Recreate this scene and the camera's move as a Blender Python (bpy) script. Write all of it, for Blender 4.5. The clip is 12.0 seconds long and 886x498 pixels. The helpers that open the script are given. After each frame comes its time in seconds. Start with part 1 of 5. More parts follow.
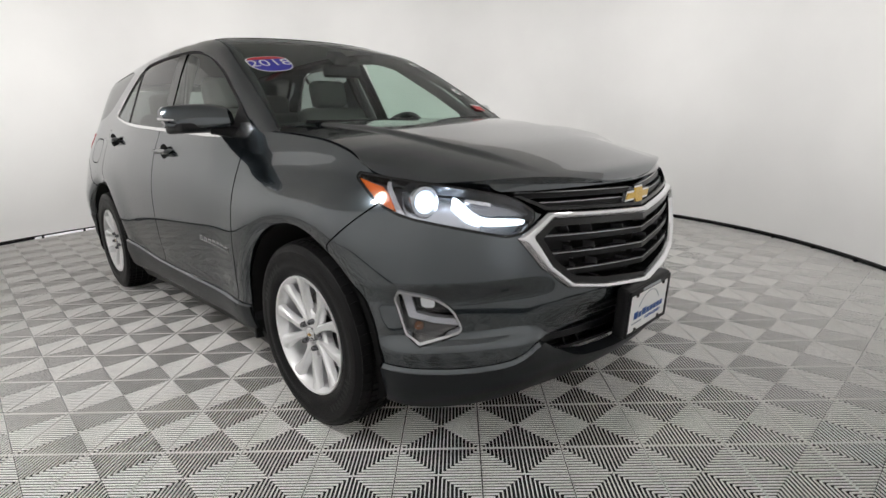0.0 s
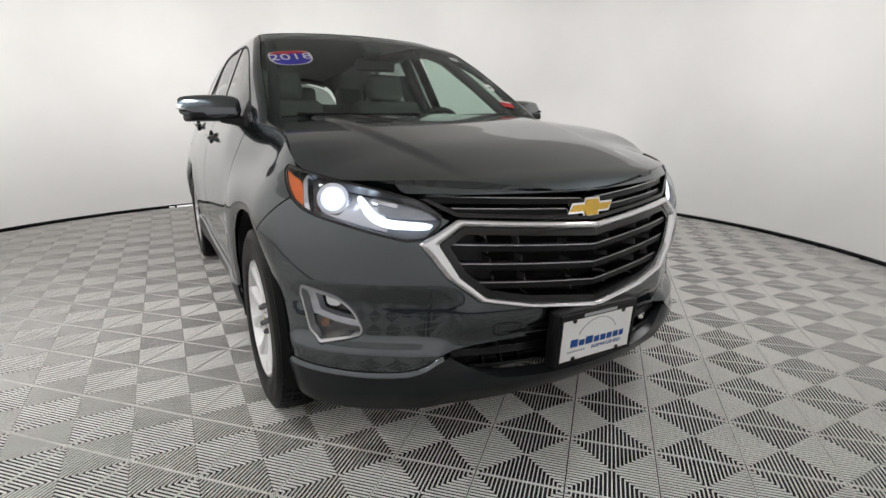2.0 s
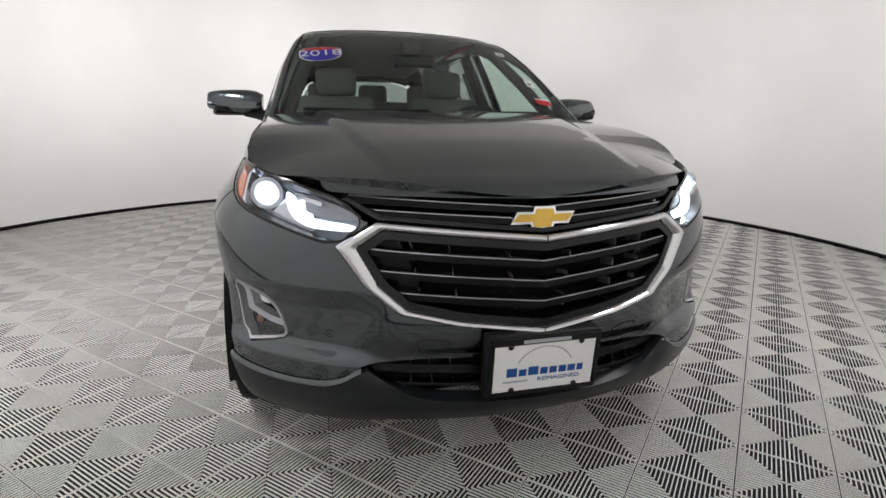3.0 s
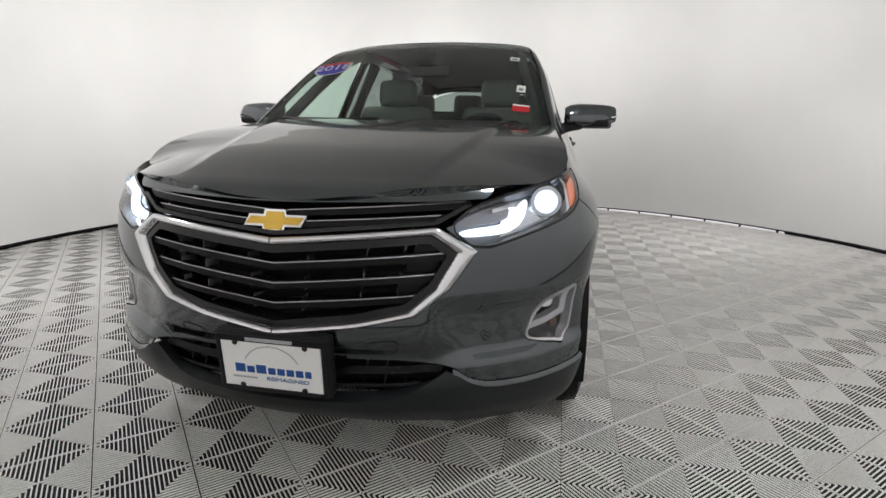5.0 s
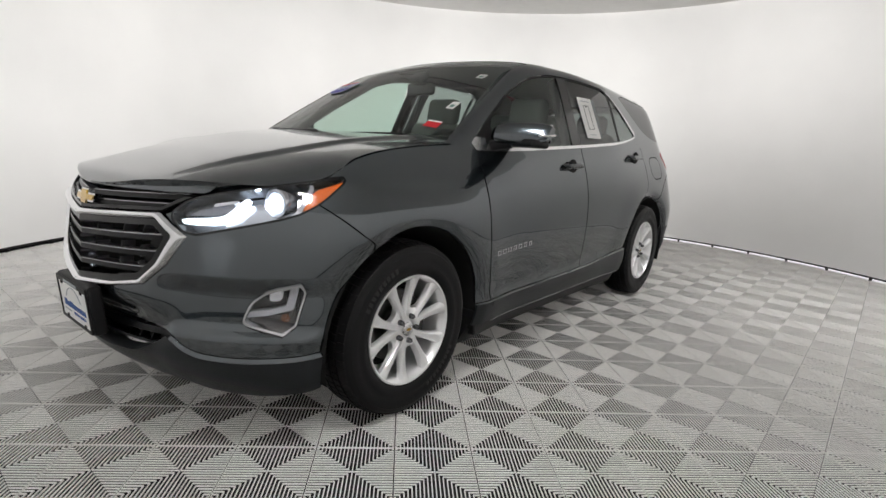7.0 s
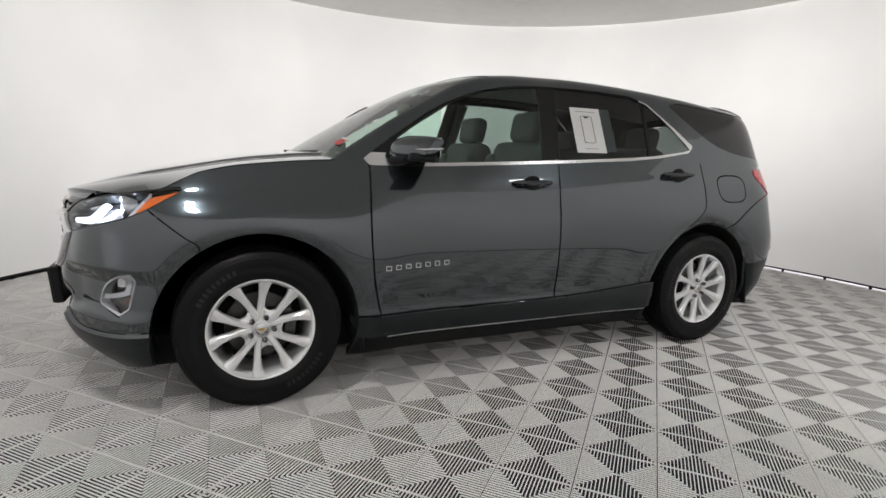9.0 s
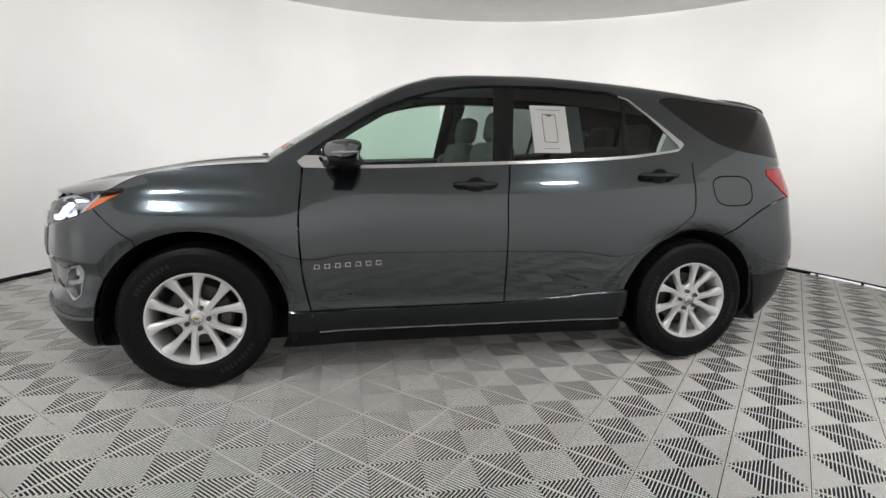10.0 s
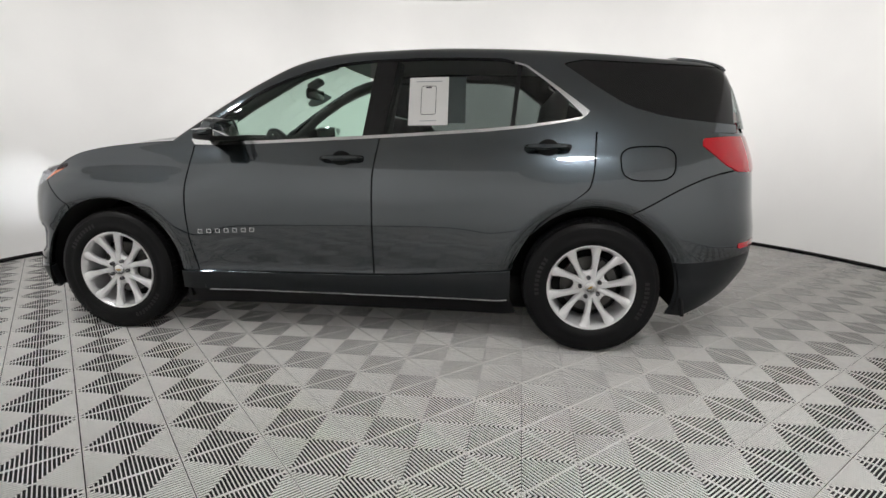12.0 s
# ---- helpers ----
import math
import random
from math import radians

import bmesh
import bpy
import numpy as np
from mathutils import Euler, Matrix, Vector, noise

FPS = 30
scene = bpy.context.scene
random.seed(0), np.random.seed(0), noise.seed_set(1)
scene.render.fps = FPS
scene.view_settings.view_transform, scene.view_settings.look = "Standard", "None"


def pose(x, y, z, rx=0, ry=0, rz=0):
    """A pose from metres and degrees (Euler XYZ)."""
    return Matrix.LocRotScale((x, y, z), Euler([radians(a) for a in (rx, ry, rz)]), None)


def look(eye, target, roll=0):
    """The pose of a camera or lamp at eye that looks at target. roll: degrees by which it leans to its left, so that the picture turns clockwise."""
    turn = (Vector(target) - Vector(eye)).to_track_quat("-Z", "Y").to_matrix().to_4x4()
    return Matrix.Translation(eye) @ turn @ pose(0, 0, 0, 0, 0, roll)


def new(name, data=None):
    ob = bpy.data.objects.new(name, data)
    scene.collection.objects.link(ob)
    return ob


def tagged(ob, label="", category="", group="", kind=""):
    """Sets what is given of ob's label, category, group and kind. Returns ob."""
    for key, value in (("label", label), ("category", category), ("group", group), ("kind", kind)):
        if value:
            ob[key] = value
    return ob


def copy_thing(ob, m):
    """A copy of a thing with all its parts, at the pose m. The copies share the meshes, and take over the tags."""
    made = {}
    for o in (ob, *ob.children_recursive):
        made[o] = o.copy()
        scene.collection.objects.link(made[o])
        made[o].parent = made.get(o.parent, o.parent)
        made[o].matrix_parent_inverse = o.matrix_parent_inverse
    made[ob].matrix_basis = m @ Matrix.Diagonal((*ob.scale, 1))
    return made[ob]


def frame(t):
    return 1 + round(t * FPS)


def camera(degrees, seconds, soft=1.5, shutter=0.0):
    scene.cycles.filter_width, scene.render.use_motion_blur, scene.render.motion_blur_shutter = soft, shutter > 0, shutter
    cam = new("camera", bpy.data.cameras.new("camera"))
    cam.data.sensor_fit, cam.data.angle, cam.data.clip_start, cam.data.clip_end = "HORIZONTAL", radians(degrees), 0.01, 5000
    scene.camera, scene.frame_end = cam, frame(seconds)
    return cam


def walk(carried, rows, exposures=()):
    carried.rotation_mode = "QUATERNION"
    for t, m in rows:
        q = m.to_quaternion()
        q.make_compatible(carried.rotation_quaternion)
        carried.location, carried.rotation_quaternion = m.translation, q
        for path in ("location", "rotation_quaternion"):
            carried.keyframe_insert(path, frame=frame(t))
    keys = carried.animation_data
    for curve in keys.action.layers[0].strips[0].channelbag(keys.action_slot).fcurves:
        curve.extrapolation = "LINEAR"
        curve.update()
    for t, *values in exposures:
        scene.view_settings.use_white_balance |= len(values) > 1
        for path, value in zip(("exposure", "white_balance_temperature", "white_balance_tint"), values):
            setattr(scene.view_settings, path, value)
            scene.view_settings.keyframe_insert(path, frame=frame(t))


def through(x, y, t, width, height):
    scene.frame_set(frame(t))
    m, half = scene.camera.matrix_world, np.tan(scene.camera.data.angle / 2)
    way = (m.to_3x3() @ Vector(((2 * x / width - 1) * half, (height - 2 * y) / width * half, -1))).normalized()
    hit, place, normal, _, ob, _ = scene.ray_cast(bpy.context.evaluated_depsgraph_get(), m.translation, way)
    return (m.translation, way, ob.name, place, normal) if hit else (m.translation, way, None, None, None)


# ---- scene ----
cam = camera(80.8, 12.0)
PATH = [
    (0, (3.035, -1.785, 1.115), (1.645, -0.425, 0.647), -2.1),
    (0.5, (3.082, -1.744, 1.105), (1.663, -0.41, 0.648), -4.1),
    (1, (3.125, -1.597, 1.071), (1.651, -0.336, 0.585), -3.3),
    (1.5, (3.204, -1.428, 1.093), (1.643, -0.272, 0.616), -1.2),
    (2, (3.392, -1.192, 1.109), (1.696, -0.245, 0.633), -0.2),
    (2.5, (3.459, -0.928, 1.085), (1.658, -0.188, 0.628), 1.1),
    (2.7, (3.467, -0.808, 1.099), (1.631, -0.161, 0.64), 1.2),
    (4.3, (3.57, 0.238, 1.05), (1.625, 0.193, 0.584), -1.0),
    (4.5, (3.598, 0.387, 1.085), (1.65, 0.246, 0.65), -0.3),
    (5, (3.496, 0.727, 1.095), (1.583, 0.346, 0.649), 0.8),
    (5.5, (3.382, 1.095, 1.095), (1.548, 0.446, 0.63), 0.9),
    (6, (3.276, 1.497, 1.093), (1.531, 0.64, 0.623), 1.9),
    (6.5, (3.037, 1.846, 1.116), (1.392, 0.804, 0.659), 2.5),
    (7, (2.857, 2.23, 1.109), (1.332, 0.999, 0.714), 3.3),
    (7.2, (2.745, 2.355, 1.092), (1.285, 1.052, 0.679), 2.9),
    (8.8, (1.742, 3.121, 1.149), (0.845, 1.359, 0.847), 2.5),
    (9, (1.572, 3.192, 1.135), (0.746, 1.403, 0.792), 2.3),
    (9.5, (1.2, 3.4, 1.15), (0.558, 1.544, 0.769), 2.3),
    (10, (0.753, 3.475, 1.179), (0.312, 1.558, 0.818), 1.7),
    (10.5, (0.32, 3.624, 1.188), (0.074, 1.666, 0.858), 1.2),
    (11, (-0.111, 3.643, 1.148), (-0.191, 1.671, 0.822), 1.1),
    (11.5, (-0.518, 3.634, 1.14), (-0.44, 1.675, 0.742), 0.9),
    (12, (-0.912, 3.604, 1.117), (-0.672, 1.661, 0.711), 0.3),
]
walk(cam, [(t, look(eye, target, roll)) for t, eye, target, roll in PATH])

# world and lamps
world = bpy.data.worlds.new("world")
scene.world = world
world.use_nodes = True
world.node_tree.nodes["Background"].inputs[0].default_value = (0.8, 0.85, 0.9, 1)
world.node_tree.nodes["Background"].inputs[1].default_value = 0.05

ROOM = (-0.40, 0.12)      # centre of the round booth
RADIUS, HEIGHT = 4.13, 2.99
# lamps behind the translucent fabric, by angle and watts, and a few small ones inside over the car
BACK_LAMPS = [(15, 42), (45, 50), (75, 53), (105, 43), (135, 43), (165, 48), (195, 64), (225, 64), (255, 62), (285, 60), (315, 54), (345, 48)]
# 33 and 117 follow paint highlights; -58 is added to brighten the floor
SPOTS = [(33, 11), (117, 19), (-58, 21)]


def lamp_place(angle, r, z):
    a = radians(angle)
    return Vector((ROOM[0] + r * math.cos(a), ROOM[1] + r * math.sin(a), z))


for angle, watts in BACK_LAMPS:
    data = bpy.data.lights.new("back_light", "AREA")
    high = 120 < angle < 180      # these hang a little higher
    data.shape, data.size, data.size_y = "RECTANGLE", 2.3, 1.8 if high else 2.4
    data.energy, data.color = watts, (1.0, 0.985, 0.97)
    ob = new("back_light", data)
    ob.matrix_world = look(lamp_place(angle, 5.5, 2.32 if high else 1.92), lamp_place(angle, 1.0, 2.1 if high else 1.6))
for angle, watts in SPOTS:
    data = bpy.data.lights.new("inner_light", "AREA")
    data.shape, data.size, data.size_y = "ELLIPSE", 0.42, 0.24
    data.spread = radians(100)
    data.energy, data.color = watts, (1.0, 0.985, 0.975)
    ob = new("inner_light", data)
    ob.matrix_world = look(lamp_place(angle, 3.0, 2.88), lamp_place(angle, 2.6, 0.0))
for side in (1, -1):
    data = bpy.data.lights.new("head_lamp_beam", "SPOT")
    data.energy, data.color, data.spot_size, data.spot_blend, data.shadow_soft_size = 60, (0.92, 0.95, 1.0), radians(30), 1.0, 0.012
    ob = new("head_lamp_beam", data)
    ob.matrix_world = look((2.02, side * 0.70, 0.875), (3.7, side * 0.84, 0.64))
# added point light in each housing, brightens the reflector like the headlight's glare
for side in (1, -1):
    data = bpy.data.lights.new("lamp_glow", "POINT")
    data.energy, data.color, data.shadow_soft_size = 4.5, (0.72, 0.86, 1.0), 0.012
    ob = new("lamp_glow", data)
    ob.location = (1.905, side * 0.665, 0.862)

# materials
def material(name, color, rough=0.5, metal=0.0, coat=0.0, coat_rough=0.03, noise_scale=0, noise_amount=0.0, bump=0.0,
             bump_scale=200, flake=0.0, transmission=0.0, emit=None, emit_strength=0.0, spec=0.5, ior=1.45, rough_var=0.0):
    m = bpy.data.materials.new(name)
    m.use_nodes = True
    nodes, links = m.node_tree.nodes, m.node_tree.links
    b = nodes["Principled BSDF"]
    b.inputs["Base Color"].default_value = color
    b.inputs["Roughness"].default_value = rough
    b.inputs["Metallic"].default_value = metal
    b.inputs["Coat Weight"].default_value = coat
    b.inputs["Coat Roughness"].default_value = coat_rough
    b.inputs["Transmission Weight"].default_value = transmission
    b.inputs["Specular IOR Level"].default_value = spec
    b.inputs["IOR"].default_value = ior
    if emit:
        b.inputs["Emission Color"].default_value = emit
        b.inputs["Emission Strength"].default_value = emit_strength
    coord = nodes.new("ShaderNodeTexCoord")
    if noise_amount:
        n1 = nodes.new("ShaderNodeTexNoise")
        n1.inputs["Scale"].default_value, n1.inputs["Detail"].default_value = noise_scale, 6
        n2 = nodes.new("ShaderNodeTexNoise")
        n2.inputs["Scale"].default_value, n2.inputs["Detail"].default_value = noise_scale * 14, 3
        links.new(coord.outputs["Object"], n1.inputs["Vector"])
        links.new(coord.outputs["Object"], n2.inputs["Vector"])
        add = nodes.new("ShaderNodeMath")
        add.operation = "ADD"
        links.new(n1.outputs["Fac"], add.inputs[0]), links.new(n2.outputs["Fac"], add.inputs[1])
        ramp = nodes.new("ShaderNodeMapRange")
        ramp.inputs["From Min"].default_value, ramp.inputs["From Max"].default_value = 0.6, 1.4
        ramp.inputs["To Min"].default_value, ramp.inputs["To Max"].default_value = 1 - noise_amount, 1 + noise_amount
        links.new(add.outputs[0], ramp.inputs["Value"])
        mul = nodes.new("ShaderNodeVectorMath")
        mul.operation = "SCALE"
        mul.inputs[0].default_value = color[:3]
        links.new(ramp.outputs[0], mul.inputs["Scale"])
        links.new(mul.outputs[0], b.inputs["Base Color"])
        if rough_var:
            r2 = nodes.new("ShaderNodeMapRange")
            r2.inputs["From Min"].default_value, r2.inputs["From Max"].default_value = 0.6, 1.4
            r2.inputs["To Min"].default_value, r2.inputs["To Max"].default_value = rough - rough_var, rough + rough_var
            links.new(add.outputs[0], r2.inputs["Value"])
            links.new(r2.outputs[0], b.inputs["Roughness"])
    if flake:
        v = nodes.new("ShaderNodeTexVoronoi")
        v.inputs["Scale"].default_value = 1400
        links.new(coord.outputs["Object"], v.inputs["Vector"])
        r3 = nodes.new("ShaderNodeMapRange")
        r3.inputs["To Min"].default_value, r3.inputs["To Max"].default_value = rough - flake, rough + flake
        sep = nodes.new("ShaderNodeSeparateColor")
        links.new(v.outputs["Color"], sep.inputs[0])
        links.new(sep.outputs[0], r3.inputs["Value"])
        links.new(r3.outputs[0], b.inputs["Roughness"])
    if bump:
        n3 = nodes.new("ShaderNodeTexNoise")
        n3.inputs["Scale"].default_value, n3.inputs["Detail"].default_value = bump_scale, 4
        links.new(coord.outputs["Object"], n3.inputs["Vector"])
        bp = nodes.new("ShaderNodeBump")
        bp.inputs["Strength"].default_value, bp.inputs["Distance"].default_value = bump, 0.002
        links.new(n3.outputs["Fac"], bp.inputs["Height"])
        links.new(bp.outputs[0], b.inputs["Normal"])
    return m


def glass_material(name, tint, rough=0.0):
    """Thin glass: a tinted pass-through and a Fresnel mirror."""
    m = bpy.data.materials.new(name)
    m.use_nodes = True
    nodes, links = m.node_tree.nodes, m.node_tree.links
    nodes.remove(nodes["Principled BSDF"])
    t = nodes.new("ShaderNodeBsdfTransparent")
    t.inputs[0].default_value = tint
    g = nodes.new("ShaderNodeBsdfGlossy")
    g.inputs["Roughness"].default_value = rough
    fr = nodes.new("ShaderNodeLayerWeight")
    power = nodes.new("ShaderNodeMath")
    power.operation, power.inputs[1].default_value = "POWER", 5.0
    gain = nodes.new("ShaderNodeMath")
    gain.operation, gain.inputs[1].default_value, gain.inputs[2].default_value = "MULTIPLY_ADD", 0.93, 0.05
    links.new(fr.outputs["Facing"], power.inputs[0]), links.new(power.outputs[0], gain.inputs[0])
    mix = nodes.new("ShaderNodeMixShader")
    links.new(gain.outputs[0], mix.inputs[0]), links.new(t.outputs[0], mix.inputs[1]), links.new(g.outputs[0], mix.inputs[2])
    links.new(mix.outputs[0], nodes["Material Output"].inputs["Surface"])
    return m


M = {}
M["paint"] = material("metallic_grey_paint", (0.0408, 0.0522, 0.0615, 1), 0.20, 0.9, 1.0, 0.012, flake=0.05)
M["paint"].node_tree.nodes["Principled BSDF"].inputs["Coat IOR"].default_value = 1.85
M["paint"].node_tree.nodes["Principled BSDF"].inputs["Specular Tint"].default_value = (0.40, 0.41, 0.42, 1)


def fabric_material(name, reflect, through, share):
    """Stretched cloth: part of the light is thrown back, part comes through it."""
    m = bpy.data.materials.new(name)
    m.use_nodes = True
    nodes, links = m.node_tree.nodes, m.node_tree.links
    nodes.remove(nodes["Principled BSDF"])
    d, t, mix = nodes.new("ShaderNodeBsdfDiffuse"), nodes.new("ShaderNodeBsdfTranslucent"), nodes.new("ShaderNodeMixShader")
    coord, n1, n2 = nodes.new("ShaderNodeTexCoord"), nodes.new("ShaderNodeTexNoise"), nodes.new("ShaderNodeTexNoise")
    n1.inputs["Scale"].default_value, n2.inputs["Scale"].default_value = 0.5, 2.0
    add, ramp = nodes.new("ShaderNodeMath"), nodes.new("ShaderNodeMapRange")
    ramp.inputs["From Min"].default_value, ramp.inputs["From Max"].default_value = 0.6, 1.4
    ramp.inputs["To Min"].default_value, ramp.inputs["To Max"].default_value = 0.965, 1.015
    links.new(coord.outputs["Object"], n1.inputs["Vector"]), links.new(coord.outputs["Object"], n2.inputs["Vector"])
    links.new(n1.outputs["Fac"], add.inputs[0]), links.new(n2.outputs["Fac"], add.inputs[1]), links.new(add.outputs[0], ramp.inputs["Value"])
    for shader, colour in ((d, reflect), (t, through)):
        mul = nodes.new("ShaderNodeVectorMath")
        mul.operation, mul.inputs[0].default_value = "SCALE", colour[:3]
        links.new(ramp.outputs[0], mul.inputs["Scale"]), links.new(mul.outputs[0], shader.inputs["Color"])
    mix.inputs[0].default_value = share
    links.new(d.outputs[0], mix.inputs[1]), links.new(t.outputs[0], mix.inputs[2])
    links.new(mix.outputs[0], nodes["Material Output"].inputs["Surface"])
    return m


M["cloth"] = fabric_material("translucent_white_cloth", (0.93, 0.925, 0.915, 1), (0.95, 0.94, 0.925, 1), 0.36)
M["ceiling"] = material("ceiling_fabric", (0.80, 0.79, 0.775, 1), 0.9, noise_scale=0.5, noise_amount=0.04)
M["tile"] = material("grey_plastic_tile", (0.90, 0.89, 0.865, 1), 0.38, noise_scale=3, noise_amount=0.10, rough_var=0.1, spec=0.3)
M["slab"] = material("dark_slab", (0.012, 0.012, 0.012, 1), 0.95, noise_scale=2, noise_amount=0.2)
M["black"] = material("black_plastic", (0.009, 0.009, 0.010, 1), 0.45, spec=0.3, noise_scale=8, noise_amount=0.15, bump=0.15, bump_scale=900)
M["gloss_black"] = material("gloss_black_plastic", (0.008, 0.008, 0.009, 1), 0.12)
M["cladding"] = material("grey_textured_cladding", (0.012, 0.0142, 0.0165, 1), 0.33, noise_scale=9, noise_amount=0.1, bump=0.12, bump_scale=1200)
M["void"] = material("inner_black", (0.004, 0.004, 0.004, 1), 0.9)
M["chrome"] = material("chrome", (0.80, 0.80, 0.82, 1), 0.09, 1.0)
M["satin"] = material("satin_chrome", (0.82, 0.82, 0.83, 1), 0.22, 1.0)
M["bright"] = material("bright_bezel", (0.55, 0.55, 0.57, 1), 0.25, 0.45, 0.8)
M["bulb"] = material("amber_bulb", (0.16, 0.06, 0.025, 1), 0.2, coat=1.0)
M["alloy"] = material("silver_alloy", (0.90, 0.90, 0.91, 1), 0.28, 0.6, 0.6, 0.04, noise_scale=20, noise_amount=0.03)
M["rubber"] = material("tyre_rubber", (0.0065, 0.0065, 0.007, 1), 0.45, noise_scale=12, noise_amount=0.25, bump=0.2, bump_scale=700, rough_var=0.1, spec=0.22)
M["steel"] = material("brake_steel", (0.10, 0.098, 0.095, 1), 0.4, 1.0, noise_scale=30, noise_amount=0.2)
M["glass"] = glass_material("green_tinted_glass", (0.70, 0.84, 0.77, 1))
M["shield_glass"] = glass_material("windscreen_glass", (0.78, 0.88, 0.83, 1))
M["privacy"] = glass_material("privacy_glass", (0.36, 0.40, 0.39, 1))
M["lens"] = glass_material("clear_lens", (0.96, 0.97, 1.0, 1))
# a faint glow is put into the red and amber lenses to lift colour
M["red"] = material("red_lens", (0.52, 0.004, 0.014, 1), 0.10, coat=0.6, emit=(1, 0.0, 0.03, 1), emit_strength=0.04, spec=0.4)
M["amber"] = material("amber_reflector", (0.70, 0.13, 0.012, 1), 0.15, coat=1.0, emit=(1, 0.25, 0.02, 1), emit_strength=0.05)
M["led"] = material("white_led", (1, 1, 1, 1), 0.3, emit=(0.78, 0.90, 1.0, 1), emit_strength=2.0)
M["beam"] = material("projector_light", (1, 1, 1, 1), 0.2, emit=(0.72, 0.86, 1.0, 1), emit_strength=1.8)
M["seat"] = material("grey_seat_cloth", (0.20, 0.20, 0.195, 1), 0.85, noise_scale=20, noise_amount=0.15, bump=0.3, bump_scale=600)
M["dash"] = material("dark_dashboard", (0.05, 0.05, 0.053, 1), 0.6, noise_scale=15, noise_amount=0.12)
M["lining"] = material("cabin_lining", (0.5, 0.49, 0.47, 1), 0.9)
M["paper"] = material("white_paper", (0.92, 0.92, 0.91, 1), 0.7, noise_scale=6, noise_amount=0.02)
M["ink"] = material("dark_ink", (0.05, 0.05, 0.06, 1), 0.6)
M["grey_ink"] = material("grey_ink", (0.45, 0.47, 0.5, 1), 0.6)
M["blue"] = material("blue_ink", (0.01, 0.08, 0.32, 1), 0.5)
M["sky_blue"] = material("blue_sticker", (0.03, 0.03, 0.45, 1), 0.4)
M["red_ink"] = material("red_ink", (0.62, 0.02, 0.03, 1), 0.4)
M["grille"] = material("satin_black_plastic", (0.004, 0.004, 0.005, 1), 0.28, noise_scale=10, noise_amount=0.1, spec=0.22)
M["satin_dark"] = material("dark_satin_edge", (0.66, 0.66, 0.68, 1), 0.22, 1.0)
M["bar_edge"] = material("dark_chrome_bar_edge", (0.34, 0.34, 0.35, 1), 0.2, 1.0)
# paler than the grille: highlights on the fins are put into this colour
M["fin"] = material("fin_highlight_grey", (0.10, 0.10, 0.105, 1), 0.25)
M["lamp_black"] = material("lamp_black", (0.16, 0.165, 0.18, 1), 0.3, 0.6)
M["lamp_ribs"] = material("lamp_ribs", (0.12, 0.115, 0.11, 1), 0.2, 0.9, bump=0.9, bump_scale=110)
M["reflector"] = material("lamp_reflector", (0.62, 0.64, 0.68, 1), 0.18, 1.0)
M["reflector_dark"] = material("lamp_inner_bezel", (0.30, 0.31, 0.34, 1), 0.25, 0.9)
M["mirror"] = material("mirror_glass", (0.85, 0.86, 0.87, 1), 0.02, 1.0)
M["rubber_mark"] = material("raised_rubber", (0.0115, 0.0115, 0.012, 1), 0.5)
M["lug"] = material("dark_chrome_nut", (0.16, 0.16, 0.17, 1), 0.25, 1.0)
M["sticker_white"] = material("sticker_white", (0.85, 0.85, 0.88, 1), 0.4)
M["green_ink"] = material("green_ink", (0.18, 0.35, 0.30, 1), 0.6)
M["gold"] = material("gold_emblem", (0.72, 0.45, 0.06, 1), 0.22, 0.85, 0.8, 0.03, noise_scale=60, noise_amount=0.08)
M["slot"] = material("leak_glow", (1, 1, 1, 1), 0.5, emit=(0.95, 0.95, 1.0, 1), emit_strength=0.8)


# mesh helpers
def mesh_object(name, mesh, mat, parent=None, label=""):
    ob = new(name, mesh)
    if mat is not None and not mesh.materials:
        mesh.materials.append(mat)
    if parent is not None:
        ob.parent = parent
    return tagged(ob, label)


def part(name, bm, mat, parent=None, label="", smooth=True):
    """Links a bmesh as one mesh object under a thing or part."""
    mesh = bpy.data.meshes.new(name)
    for f in bm.faces:
        f.smooth = smooth
    bm.to_mesh(mesh)
    bm.free()
    if smooth:
        mesh.set_sharp_from_angle(angle=radians(35))
    return mesh_object(name, mesh, mat, parent, label)


def empty(name, m=None):
    ob = new(name)
    ob.empty_display_size = 0.1
    if m is not None:
        ob.matrix_world = m
    return ob


def box(bm, size, m, bevel=0.0, seg=2):
    r = bmesh.ops.create_cube(bm, size=1.0, matrix=m @ Matrix.Diagonal((*size, 1)))
    if bevel:
        es = list({e for v in r["verts"] for e in v.link_edges})
        bmesh.ops.bevel(bm, geom=es, offset=bevel, segments=seg, affect="EDGES", profile=0.5)


def lathe(bm, profile, segs=48, close=False):
    """Turns (radius, y) pairs about the y axis."""
    rings = []
    for k in range(segs):
        a = 2 * math.pi * k / segs
        rings.append([bm.verts.new((r * math.cos(a), y, r * math.sin(a))) for r, y in profile])
    n = len(profile)
    for k in range(segs):
        p, q = rings[k], rings[(k + 1) % segs]
        for i in range(n if close else n - 1):
            j = (i + 1) % n
            bm.faces.new((p[i], p[j], q[j], q[i]))


